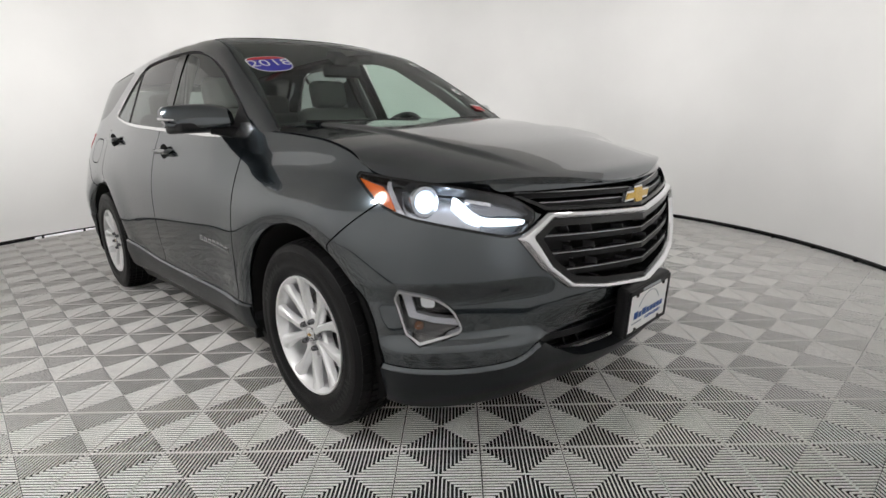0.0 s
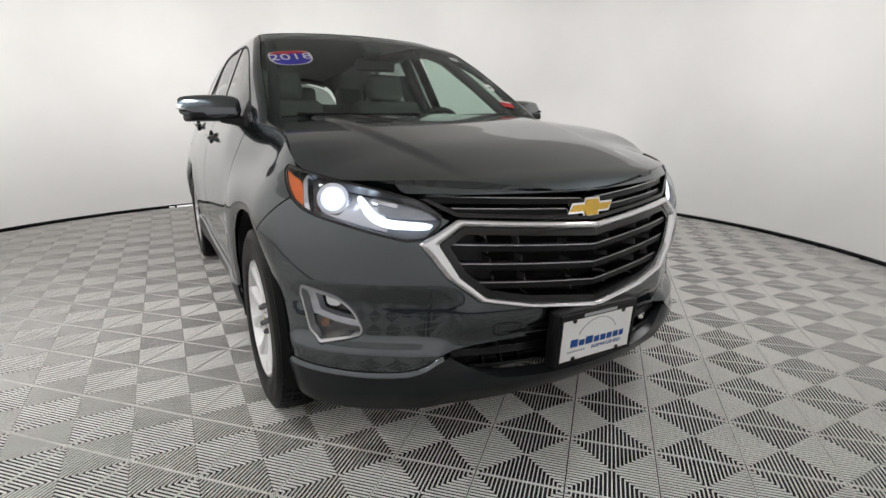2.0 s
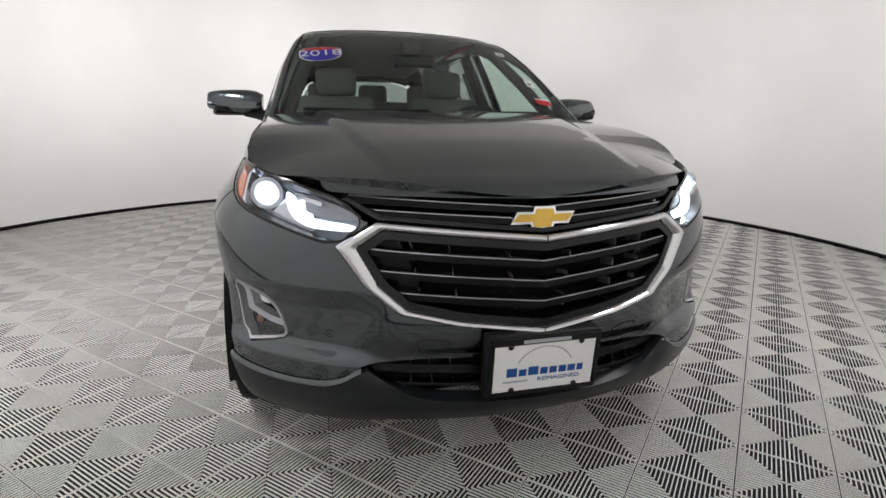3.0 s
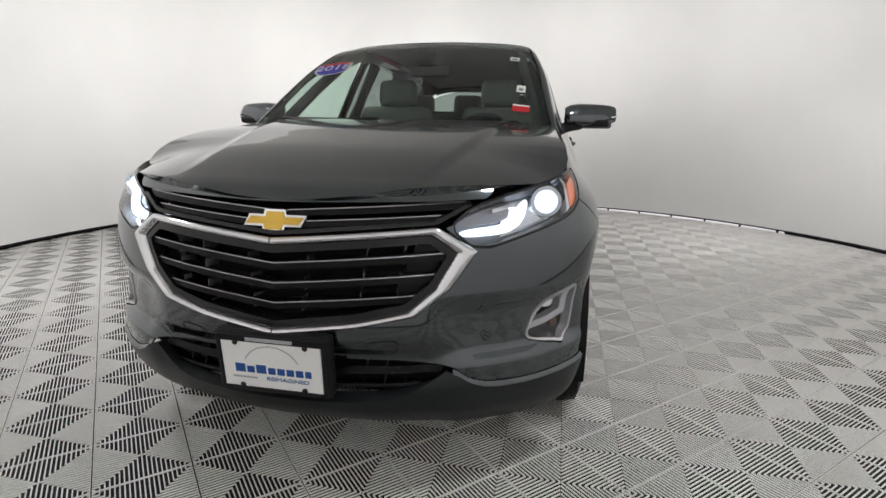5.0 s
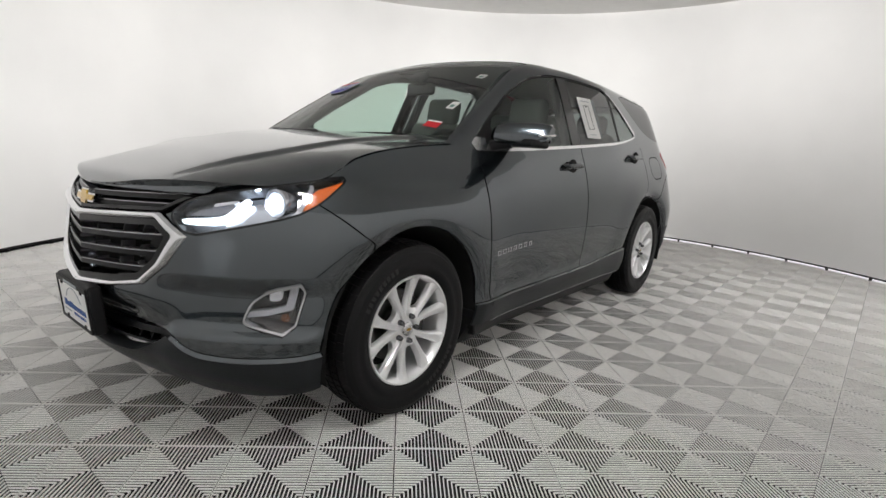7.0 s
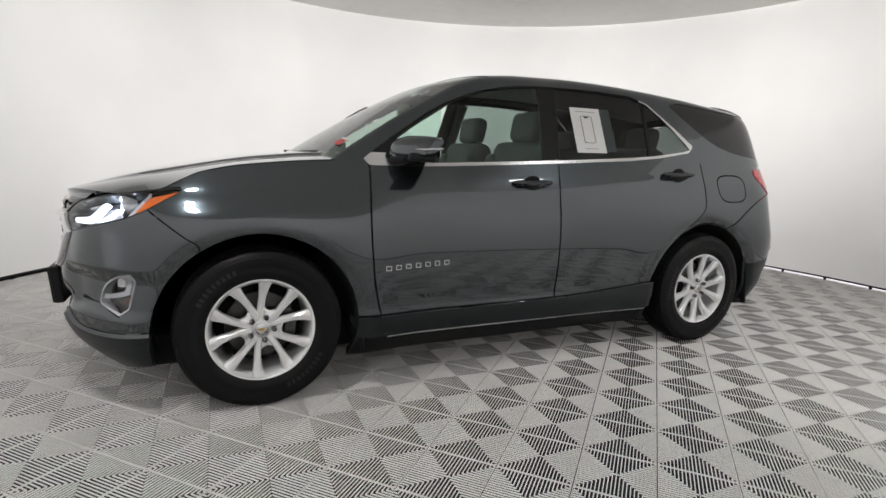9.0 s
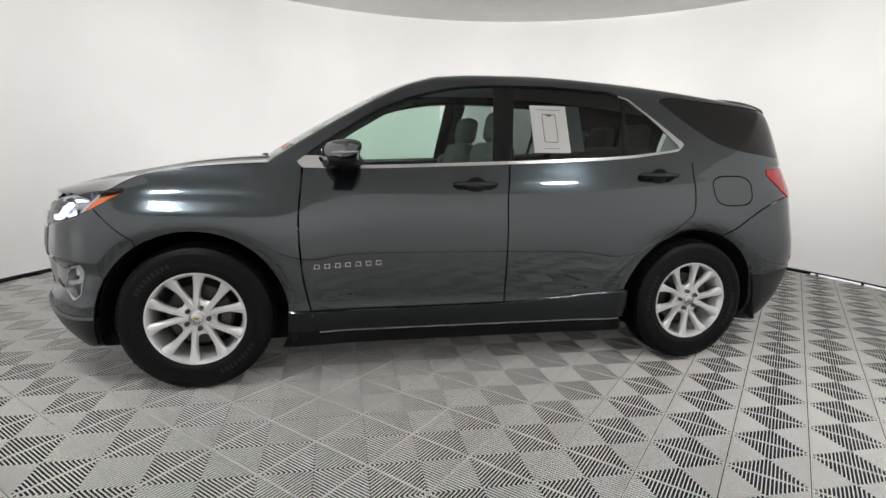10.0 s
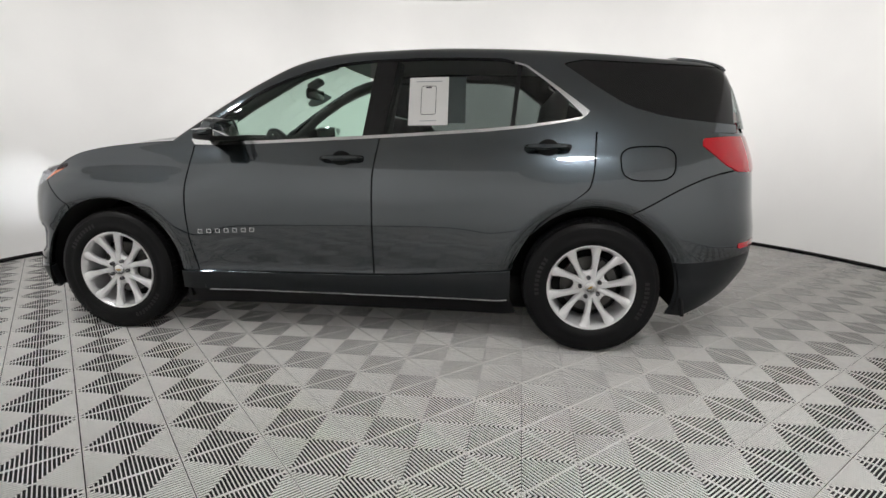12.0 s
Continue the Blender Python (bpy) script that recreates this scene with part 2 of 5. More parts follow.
def tube(bm, pts, r, segs=8, closed=False):
    """A round bar along points."""
    pts = [Vector(p) for p in pts]
    n = len(pts)
    rings = []
    up = Vector((0, 0, 1))
    for i, p in enumerate(pts):
        a = pts[(i - 1) % n] if closed or i > 0 else p
        b = pts[(i + 1) % n] if closed or i < n - 1 else p
        d = (b - a).normalized()
        s = d.cross(up if abs(d.z) < 0.95 else Vector((1, 0, 0))).normalized()
        w = s.cross(d)
        rr = r[i] if isinstance(r, (list, tuple)) else r
        rings.append([bm.verts.new(p + (s * math.cos(t) + w * math.sin(t)) * rr) for t in [2 * math.pi * k / segs for k in range(segs)]])
    for i in range(n if closed else n - 1):
        p, q = rings[i], rings[(i + 1) % n]
        for k in range(segs):
            bm.faces.new((p[k], p[(k + 1) % segs], q[(k + 1) % segs], q[k]))
    if not closed:
        bm.faces.new(rings[0][::-1]), bm.faces.new(rings[-1])
    bmesh.ops.recalc_face_normals(bm, faces=bm.faces)


def spline(*pts):
    """A smooth function through (x, y) pairs (monotone cubic), flat beyond them."""
    pts = sorted(pts)
    X, Y = np.array([p[0] for p in pts], float), np.array([p[1] for p in pts], float)
    h, d = np.diff(X), np.diff(Y) / np.diff(X)
    m = np.zeros(len(X))
    for i in range(1, len(X) - 1):
        if d[i - 1] * d[i] > 0:
            w1, w2 = 2 * h[i] + h[i - 1], h[i] + 2 * h[i - 1]
            m[i] = (w1 + w2) / (w1 / d[i - 1] + w2 / d[i])
    m[0], m[-1] = d[0], d[-1]

    def f(x):
        x = np.asarray(x, float)
        i = np.clip(np.searchsorted(X, x) - 1, 0, len(X) - 2)
        t = np.clip((x - X[i]) / h[i], 0, 1)
        return ((2 * t**3 - 3 * t**2 + 1) * Y[i] + (t**3 - 2 * t**2 + t) * h[i] * m[i]
                + (3 * t**2 - 2 * t**3) * Y[i + 1] + (t**3 - t**2) * h[i] * m[i + 1])
    return f


def step(a, b, x):
    t = np.clip((np.asarray(x, float) - a) / (b - a), 0, 1)
    return t * t * (3 - 2 * t)


def outline(pts, rounds=2):
    """A closed outline from corner points, with its corners cut round."""
    p = np.array(pts, float)
    for _ in range(rounds):
        q = np.roll(p, -1, 0)
        p = np.stack([p * 0.8 + q * 0.2, p * 0.2 + q * 0.8], 1).reshape(-1, 2)
    return p


def inside(pts, a, b):
    """Signed distance of the points (a, b) to a closed outline, positive inside."""
    a, b = np.asarray(a, float), np.asarray(b, float)
    d2, sign = np.full(a.shape, 1e9), np.zeros(a.shape, bool)
    n = len(pts)
    for i in range(n):
        (x0, y0), (x1, y1) = pts[i], pts[(i + 1) % n]
        ex, ey = x1 - x0, y1 - y0
        t = np.clip(((a - x0) * ex + (b - y0) * ey) / (ex * ex + ey * ey + 1e-12), 0, 1)
        d2 = np.minimum(d2, (a - x0 - t * ex) ** 2 + (b - y0 - t * ey) ** 2)
        cross = ((y0 <= b) & (b < y1)) | ((y1 <= b) & (b < y0))
        xi = x0 + (b - y0) / (ey if abs(ey) > 1e-12 else 1e-12) * ex
        sign ^= cross & (a < xi)
    d = np.sqrt(d2)
    return np.where(sign, d, -d)


def trim(name, surface, us, vs, fns, mat, parent, label="", lip=0.012, off=0.0, flip=False, mirror=False, back=0.0):
    """Cuts a piece out of a smooth surface P(u, v): what is left where every function of (x, y, z) is positive. lip: depth of its turned-in edge."""
    us, vs = np.asarray(us, float), np.asarray(vs, float)
    U, V = np.meshgrid(us, vs, indexing="ij")
    uv = [tuple(p) for p in np.stack([U.ravel(), V.ravel()], 1)]
    nv = len(vs)
    polys = [(i * nv + j, (i + 1) * nv + j, (i + 1) * nv + j + 1, i * nv + j + 1) for i in range(len(us) - 1) for j in range(nv - 1)]
    pos = np.stack(surface(U.ravel(), V.ravel()), 1)
    for fn in fns:
        val = fn(pos[:, 0], pos[:, 1], pos[:, 2])
        val = np.where(np.abs(val) < 1e-7, 1e-7, val)
        out, fresh, cache = [], [], {}
        for p in polys:
            s = [val[i] > 0 for i in p]
            if all(s):
                out.append(p)
                continue
            if not any(s):
                continue
            q = []
            for k, i in enumerate(p):
                j = p[(k + 1) % len(p)]
                if val[i] > 0:
                    q.append(i)
                if (val[i] > 0) != (val[j] > 0):
                    key = (min(i, j), max(i, j))
                    if key not in cache:
                        a, b = key
                        t = val[a] / (val[a] - val[b])
                        cache[key] = len(uv) + len(fresh)
                        fresh.append((uv[a][0] + t * (uv[b][0] - uv[a][0]), uv[a][1] + t * (uv[b][1] - uv[a][1])))
                    q.append(cache[key])
            if len(q) > 2:
                out.append(tuple(q))
        polys = out
        if fresh:
            uv += fresh
            f = np.array(fresh)
            pos = np.concatenate([pos, np.stack(surface(f[:, 0], f[:, 1]), 1)])
    used = sorted({i for p in polys for i in p})
    if not used:
        return None
    remap = {i: k for k, i in enumerate(used)}
    q = np.array([uv[i] for i in used])
    e = 1e-4
    d = lambda du, dv: np.stack(surface(q[:, 0] + du, q[:, 1] + dv), 1)
    nor = np.cross(d(e, 0) - d(-e, 0), d(0, e) - d(0, -e))
    ln = np.linalg.norm(nor, axis=1, keepdims=True)
    nor = nor / np.maximum(ln, 1e-12) * (-1 if flip else 1)
    shift = off(*pos[used].T)[:, None] if callable(off) else off
    co = pos[used] + nor * shift
    faces = [tuple(remap[i] for i in (p[::-1] if flip else p)) for p in polys]
    count = {}
    for f in faces:
        for k in range(len(f)):
            a, b = f[k], f[(k + 1) % len(f)]
            count[(a, b)] = count.get((a, b), 0) + 1
    rim = [(a, b) for a, b in count if (b, a) not in count]
    n0, nface = len(co), len(faces)
    verts = list(map(tuple, co))
    if lip:
        low = {}
        for a, b in rim:
            for i in (a, b):
                if i not in low:
                    low[i] = len(verts)
                    verts.append(tuple(co[i] - nor[i] * lip))
        for a, b in rim:
            faces.append((b, a, low[a], low[b]))
    if mirror:
        verts = [(x, -y, z) for x, y, z in verts]
        faces = [f[::-1] for f in faces]
        nor = nor * np.array([1, -1, 1])
    mesh = bpy.data.meshes.new(name)
    mesh.from_pydata(verts, [], faces)
    mesh.polygons.foreach_set("use_smooth", [True] * len(faces))
    mesh.update()
    loops = []
    for k, poly in enumerate(mesh.polygons):
        if k < nface:
            loops += [tuple(nor[i]) for i in poly.vertices]
        else:
            loops += [tuple(poly.normal)] * len(poly.vertices)
    if callable(off):
        mesh.set_sharp_from_angle(angle=radians(50))
    else:
        mesh.normals_split_custom_set(loops)
    return mesh_object(name, mesh, mat, parent, label)


def both(name, surface, us, vs, fns, mat, parent, **k):
    """The same piece on the left and the right side of the car."""
    return [trim(name, surface, us, vs, fns, mat, parent, mirror=r, **k) for r in (False, True)]


def grid(a, b, d):
    return np.linspace(a, b, max(2, int(round(abs(b - a) / d)) + 1))


# ---- the car's smooth surfaces: x forward, y to its left ----
AXLE, HUB_Z, TRACK = 1.3625, 0.352, 0.782
w_door = spline((0.16, 0.80), (0.27, 0.858), (0.385, 0.884), (0.42, 0.881), (0.50, 0.890), (0.60, 0.899), (0.68, 0.902), (0.78, 0.899), (0.88, 0.887), (0.96, 0.867), (1.03, 0.842), (1.09, 0.815), (1.69, 0.563))
w_fend = spline((0.16, 0.83), (0.27, 0.872), (0.40, 0.892), (0.55, 0.897), (0.75, 0.902), (0.85, 0.888), (0.92, 0.852), (0.968, 0.818), (1.04, 0.785), (1.10, 0.755), (1.69, 0.5))
nose = spline((0.16, 2.02), (0.22, 2.12), (0.30, 2.205), (0.38, 2.236), (0.50, 2.232), (0.65, 2.225), (0.77, 2.213), (0.85, 2.195), (0.92, 2.16), (1.0, 2.08))
tail = spline((0.16, -2.08), (0.25, -2.16), (0.36, -2.25), (0.48, -2.33), (0.62, -2.345), (0.80, -2.325), (1.0, -2.315), (1.10, -2.29), (1.20, -2.25), (1.40, -2.17), (1.69, -2.0))
U_FRONT, L_FRONT, U_REAR, L_REAR = 1.5, 1.25, -1.55, 1.4


def half_width(x, z):
    k = step(0.55, 1.35, x)
    w = w_door(z) * (1 - k) + w_fend(z) * k
    w = w - 0.020 * step(0.45, 1.0, x) * step(0.95, 1.08, z) * (1 - k)
    for ax, lift in ((AXLE, 0.016), (-AXLE, 0.012)):
        r = np.hypot(x - ax, z - HUB_Z)
        bulge = np.exp(-((r - 0.52) / 0.16) ** 2) * lift
        tuck = (-0.014 if ax > 0 else -0.030) * np.clip((0.50 - r) / 0.08, 0, 1) ** 1.6
        w = w + (bulge + tuck) * step(1.02, 0.80, z)
    w = w - 0.030 * step(-0.6, -1.9, x) * step(0.62, 0.92, z)      # the body draws in towards the tail
    w = w + 0.020 * np.exp(-((x - 1.80) / 0.13) ** 2) * step(0.62, 0.44, z)      # the bumper's flare ahead of the wheel
    return w


def lower(u, z):
    u, z = np.asarray(u, float), np.asarray(z, float)
    tf = np.clip((u - U_FRONT) / L_FRONT, 0, 1.0) ** 1.25 * math.pi / 2
    tr = np.clip((U_REAR - u) / L_REAR, 0, 1.0) ** 2.38 * math.pi / 2
    x = np.where(u > U_FRONT, U_FRONT + (nose(z) - U_FRONT) * np.abs(np.sin(tf)) ** 0.8, np.where(u < U_REAR, U_REAR + (tail(z) - U_REAR) * np.abs(np.sin(tr)) ** 0.42, u))
    y = half_width(x, z) * np.cos(tf) * np.cos(tr)
    front = np.sin(np.minimum(tf, math.pi / 2)) ** 3
    x = x + 0.020 * np.exp(-np.abs(y) / 0.16) * front * step(0.42, 0.52, z) * step(1.0, 0.88, z)     # the keel of the nose
    hollow = step(0.428, 0.474, z) * step(0.645, 0.575, z) * step(0.40, 0.58, y) * step(0.10, 0.6, tf)
    under = np.exp(-((z - 0.445) / 0.05) ** 2) * step(0.52, 0.42, y) * front
    return x - 0.030 * hollow - 0.042 * under, y - 0.010 * hollow, z


hood_mid = spline((0.80, 1.150), (1.0, 1.139), (1.34, 1.104), (1.60, 1.058), (1.85, 1.009), (2.05, 0.962), (2.13, 0.938), (2.20, 0.895))
hood_side = spline((0.80, 1.112), (0.95, 1.112), (1.37, 1.083), (1.58, 1.044), (1.66, 1.008), (1.73, 0.967), (1.80, 0.928), (1.93, 0.880), (2.20, 0.80))


def hood_edge(x):
    return np.where(x < 1.65, half_width(x, hood_side(x)) * 0.996, 0.797 - 0.10 * (np.maximum(x, 1.65) - 1.65))


def hood_top(x, y):
    a = np.abs(y) / hood_edge(x)
    z = hood_mid(x) - (hood_mid(x) - hood_side(x)) * a ** (4.2 + step(1.65, 1.90, x))
    ridge = 0.60 - 0.17 * (x - 0.85)
    return z + 0.013 * (1 - step(ridge - 0.035, ridge + 0.02, np.abs(y))) * step(2.14, 1.75, x) - 0.001


def hood_surface(x, y):
    x, y = np.asarray(x, float), np.asarray(y, float)
    return x, y, hood_top(x, y)


def hood_front(y):
    return 2.188 - 0.100 * (np.abs(y) / 0.45) ** 2 - 0.20 * (np.abs(y) / 0.8) ** 8


def hood_back(y):
    return 1.10 - 0.24 * (np.abs(y) / 0.75) ** 2


roof_mid = spline((1.27, 1.050), (1.12, 1.146), (1.0, 1.224), (0.75, 1.374), (0.53, 1.495), (0.35, 1.576), (0.15, 1.627), (-0.15, 1.657), (-0.5, 1.668),
                  (-0.9, 1.659), (-1.3, 1.636), (-1.7, 1.600), (-2.05, 1.555), (-2.10, 1.50), (-2.16, 1.38), (-2.22, 1.24), (-2.26, 1.15))
SLOPE = 2.38


def side_line(x, y):
    """Height of the flat window side over the point (x, y)."""
    base = half_width(x, np.full(np.shape(x), 1.09))
    tr = np.clip((U_REAR - x) / (U_REAR + 2.29), 0, 0.999)
    base = base * (1 - tr ** 4.8) ** 0.5
    return 1.09 + (base - np.abs(y)) * SLOPE


def roof_line(x, y):
    xs = x + (0.030 + 0.06 * y * y) * step(-0.2, 0.5, x) - 0.10 * y * y * step(-1.6, -2.05, x)
    return roof_mid(xs) - 0.085 * y * y


def cabin_height(x, y):
    a, b = side_line(x, y), roof_line(x, y)
    r = 0.055 - 0.035 * step(-0.3, 0.5, x)
    return (a + b) / 2 - np.sqrt(((a - b) / 2) ** 2 + r * r)


def cabin(x, v):
    """v: 0 at the belt, 1 at the roof's middle."""
    x, v = np.asarray(x, float), np.asarray(v, float)
    base = half_width(x, np.full(np.shape(x), 1.04))
    tr = np.clip((U_REAR - x) / (U_REAR + 2.29), 0, 0.999)
    base = base * (1 - tr ** 4.8) ** 0.5
    y = np.where(v < 0.6, base * (1 - 0.36 * v / 0.6), base * 0.64 * (1 - (v - 0.6) / 0.4))
    return x, y, cabin_height(x, y)



car = empty("car", pose(0, 0, 0))
tagged(car, "dark grey metallic crossover with lit headlights on grey tiles", "car")

# outlines in side view (x, z)
WIN = outline([(0.925, 1.090), (0.60, 1.090), (-0.217, 1.130), (-0.91, 1.173), (-1.37, 1.243), (-1.18, 1.39), (-0.949, 1.556), (-0.536, 1.570), (-0.169, 1.560), (0.02, 1.542), (0.25, 1.492), (0.494, 1.392), (0.727, 1.240)], 1)
PANE = outline([(0.80, 1.110), (0.60, 1.107), (-0.217, 1.147), (-0.91, 1.190), (-1.295, 1.243), (-1.285, 1.264), (-1.142, 1.40), (-0.945, 1.545), (-0.536, 1.560), (-0.169, 1.550), (0.02, 1.532), (0.25, 1.481), (0.488, 1.380), (0.715, 1.232)], 1)
DGLASS = outline([(-1.15, 1.560), (-1.36, 1.408), (-1.537, 1.298), (-1.72, 1.245), (-2.007, 1.213), (-2.32, 1.20), (-2.32, 1.50), (-1.90, 1.512)], 1)
FUEL = outline([(-1.475, 1.092), (-1.755, 1.097), (-1.745, 0.928), (-1.49, 0.923)], 2)
TAIL = outline([(-1.85, 1.132), (-2.06, 1.150), (-2.40, 1.140), (-2.40, 0.99), (-2.20, 0.968), (-2.045, 0.972)], 1)
DOOR_F = spline((0.20, 0.80), (0.263, 0.80), (0.45, 0.84), (0.59, 0.865), (0.829, 0.879), (1.062, 0.862), (1.12, 0.86))
DOOR_M = spline((0.20, -0.194), (0.6, -0.191), (0.9, -0.190), (1.133, -0.217), (1.6, -0.26))
DOOR_R = spline((0.20, -0.905), (0.267, -0.906), (0.393, -0.919), (0.528, -0.975), (0.695, -1.08), (0.811, -1.235), (0.894, -1.33), (1.0, -1.352), (1.088, -1.357), (1.214, -1.364), (1.3, -1.37))
MOULD = spline((-1.0, 0.452), (-0.186, 0.398), (0.95, 0.388))
GAP = 0.0042

# outlines on the nose: in (y, z), half of each, and on its corners in (y - x, z)
FACE = [(-0.3, 1.0), (0.60, 1.0), (0.575, 0.915), (0.452, 0.838), (0.548, 0.768), (0.478, 0.663), (0.388, 0.588), (0.23, 0.556), (0.0, 0.530), (-0.3, 0.55)]
RING_OUT = [(-0.3, 0.829), (0.0, 0.806), (0.316, 0.829), (0.44, 0.838), (0.548, 0.768), (0.478, 0.663), (0.388, 0.588), (0.23, 0.556), (0.0, 0.530), (-0.3, 0.556)]
RING_IN = [(-0.3, 0.806), (0.0, 0.782), (0.316, 0.805), (0.425, 0.813), (0.492, 0.764), (0.440, 0.669), (0.368, 0.605), (0.228, 0.576), (0.0, 0.551), (-0.3, 0.576)]
UPPER = [(-0.3, 1.0), (0.585, 1.0), (0.560, 0.912), (0.438, 0.842), (0.316, 0.834), (0.0, 0.811), (-0.3, 0.834)]
LAMP = outline([(-1.648, 0.835), (-1.539, 0.890), (-1.322, 0.926), (-1.023, 0.960), (-0.822, 0.978), (-0.95, 0.889), (-1.061, 0.849), (-1.295, 0.811), (-1.550, 0.768)], 1)
AMBER = outline([(-0.838, 0.968), (-0.904, 0.952), (-0.985, 0.936), (-1.035, 0.862), (-0.95, 0.897)], 1)
FOG = outline([(-0.985, 0.638), (-1.173, 0.608), (-1.265, 0.560), (-1.308, 0.490), (-1.278, 0.466), (-1.062, 0.436)], 1)
LAMP_TOP = spline((-1.75, 0.82), (-1.648, 0.835), (-1.539, 0.890), (-1.322, 0.926), (-1.023, 0.960), (-0.822, 0.978))
SEAM = spline((0.30, 1.70), (0.74, 1.600), (0.78, 1.650), (0.866, 1.757), (0.95, 1.86))   # fender to bumper
LIP = spline((0.0, 0.449), (0.30, 0.447), (0.455, 0.434), (0.49, 0.427), (0.54, 0.396), (0.60, 0.377), (0.70, 0.371), (0.80, 0.376), (0.90, 0.394))
MOUTH = spline((0.0, 0.326), (0.15, 0.327), (0.305, 0.340), (0.437, 0.395), (0.49, 0.427), (0.54, 0.396), (0.60, 0.377), (0.70, 0.371), (0.80, 0.376), (0.90, 0.394))
FLOOR_LINE = spline((1.2, 0.262), (1.72, 0.252), (1.84, 0.228), (2.0, 0.192), (2.3, 0.20))


def arch(ax, r):
    return lambda x, y, z: np.hypot(x - ax, z - HUB_Z - 0.008) - r


def within(shape, g=0.0, view="xz"):
    """Positive inside an outline seen from the side (xz), the front (yz) or the corner (qz)."""
    if view == "xz":
        return lambda x, y, z: inside(shape, x, z) - g
    if view == "yz":
        return lambda x, y, z: inside(shape, np.abs(y), z) - g
    return lambda x, y, z: inside(shape, np.abs(y) - x, z) - g + np.where(x < 1.45, -1, 0)


def without(shape, g=0.0, view="xz"):
    f = within(shape, 0.0, view)
    return lambda x, y, z: -f(x, y, z) - g


U1, U_NOSE = grid(1.4, 2.75, 0.016), grid(1.95, 2.75, 0.012)
side = dict(flip=True)

both("front_fender", lower, grid(0.7, 2.1, 0.016), grid(0.25, 1.12, 0.012), [
    lambda x, y, z: x - DOOR_F(z) - GAP, arch(AXLE, 0.432), lambda x, y, z: hood_side(x) - z - 0.005, lambda x, y, z: SEAM(z) - x - GAP,
    without(LAMP, 0.004, "qz"), without(WIN, 0.002), lambda x, y, z: z - MOULD(x) - 0.002 + 5 * (x > 1.0)], M["paint"], car, **side)
both("front_door", lower, grid(-0.25, 0.92, 0.018), grid(0.3, 1.16, 0.012), [
    lambda x, y, z: DOOR_F(z) - x - GAP, lambda x, y, z: x - DOOR_M(z) - GAP, without(WIN, 0.001), lambda x, y, z: z - MOULD(x) - 0.002,
    arch(AXLE, 0.432)], M["paint"], car, **side)
both("rear_door", lower, grid(-1.40, -0.15, 0.018), grid(0.3, 1.32, 0.012), [
    lambda x, y, z: DOOR_M(z) - x - GAP, lambda x, y, z: x - DOOR_R(z) - GAP, without(WIN, 0.001), lambda x, y, z: z - MOULD(x) - 0.002,
    arch(-AXLE, 0.425)], M["paint"], car, **side)
both("door_moulding", lower, grid(-1.0, 1.0, 0.02), grid(0.26, 0.46, 0.01), [
    lambda x, y, z: MOULD(x) - z - 0.008, lambda x, y, z: z - 0.281, arch(AXLE, 0.432), arch(-AXLE, 0.425), lambda x, y, z: x + 0.93,
    lambda x, y, z: np.abs(x - DOOR_M(z)) - GAP, lambda x, y, z: np.abs(x - DOOR_F(z)) - GAP], M["cladding"], car, off=0.015, **side)
both("moulding_chamfer", lower, grid(-1.0, 1.0, 0.02), grid(0.36, 0.47, 0.0035), [
    lambda x, y, z: MOULD(x) - z - 0.001, lambda x, y, z: z - MOULD(x) + 0.008, arch(AXLE, 0.432), arch(-AXLE, 0.425), lambda x, y, z: x + 0.93,
    lambda x, y, z: np.abs(x - DOOR_M(z)) - GAP, lambda x, y, z: np.abs(x - DOOR_F(z)) - GAP], M["paint"], car,
    off=lambda x, y, z: 0.001 + 0.014 * np.clip((MOULD(x) - z) / 0.007, 0, 1), lip=0.004, **side)
both("sill_strip", lower, grid(-0.92, 0.80, 0.02), grid(0.25, 0.29, 0.005), [
    lambda x, y, z: 0.280 - z, lambda x, y, z: z - 0.269, lambda x, y, z: 0.785 - x, lambda x, y, z: np.abs(x - DOOR_M(z)) - GAP], M["satin_dark"], car, off=0.010, label="satin chrome sill strip", **side)
both("rocker", lower, grid(-1.05, 1.05, 0.03), grid(0.17, 0.28, 0.02), [lambda x, y, z: 0.268 - z, arch(AXLE, 0.432), arch(-AXLE, 0.425)], M["black"], car, off=-0.01, lip=0.05, label="black plastic rocker", **side)
RB = spline((-2.4, 1.02), (-1.99, 0.966), (-1.551, 0.761), (-1.3, 0.6))
both("quarter_panel", lower, grid(-2.6, -0.85, 0.02), grid(0.25, 1.34, 0.012), [
    lambda x, y, z: DOOR_R(z) - x - GAP, arch(-AXLE, 0.425), without(WIN, 0.001), lambda x, y, z: z - RB(x) - GAP + 5 * (x > -1.3), lambda x, y, z: z - MOULD(x) + 5 * (x < -1.2),
    lambda x, y, z: 1.166 - z, without(FUEL, 0.0035), without(TAIL, 0.003), lambda x, y, z: x + 2.16], M["paint"], car, **side)
both("fuel_door", lower, grid(-2.2, -1.40, 0.02), grid(0.88, 1.14, 0.012), [within(FUEL, 0.0035)], M["paint"], car, **side)
# unseen black panel, added so the gaps in front of it stay dark
both("quarter_inner", lower, grid(-2.12, -1.38, 0.05), grid(0.62, 1.15, 0.05), [arch(-AXLE, 0.46)], M["void"], car, off=-0.035, lip=0, **side)
trim("hood", hood_surface, grid(0.8, 2.2, 0.016), grid(-0.82, 0.82, 0.016), [
    lambda x, y, z: hood_front(y) - x - 0.003, lambda x, y, z: hood_edge(x) - np.abs(y) - GAP - 0.003, lambda x, y, z: x - hood_back(y)], M["paint"], car, lip=0.025)
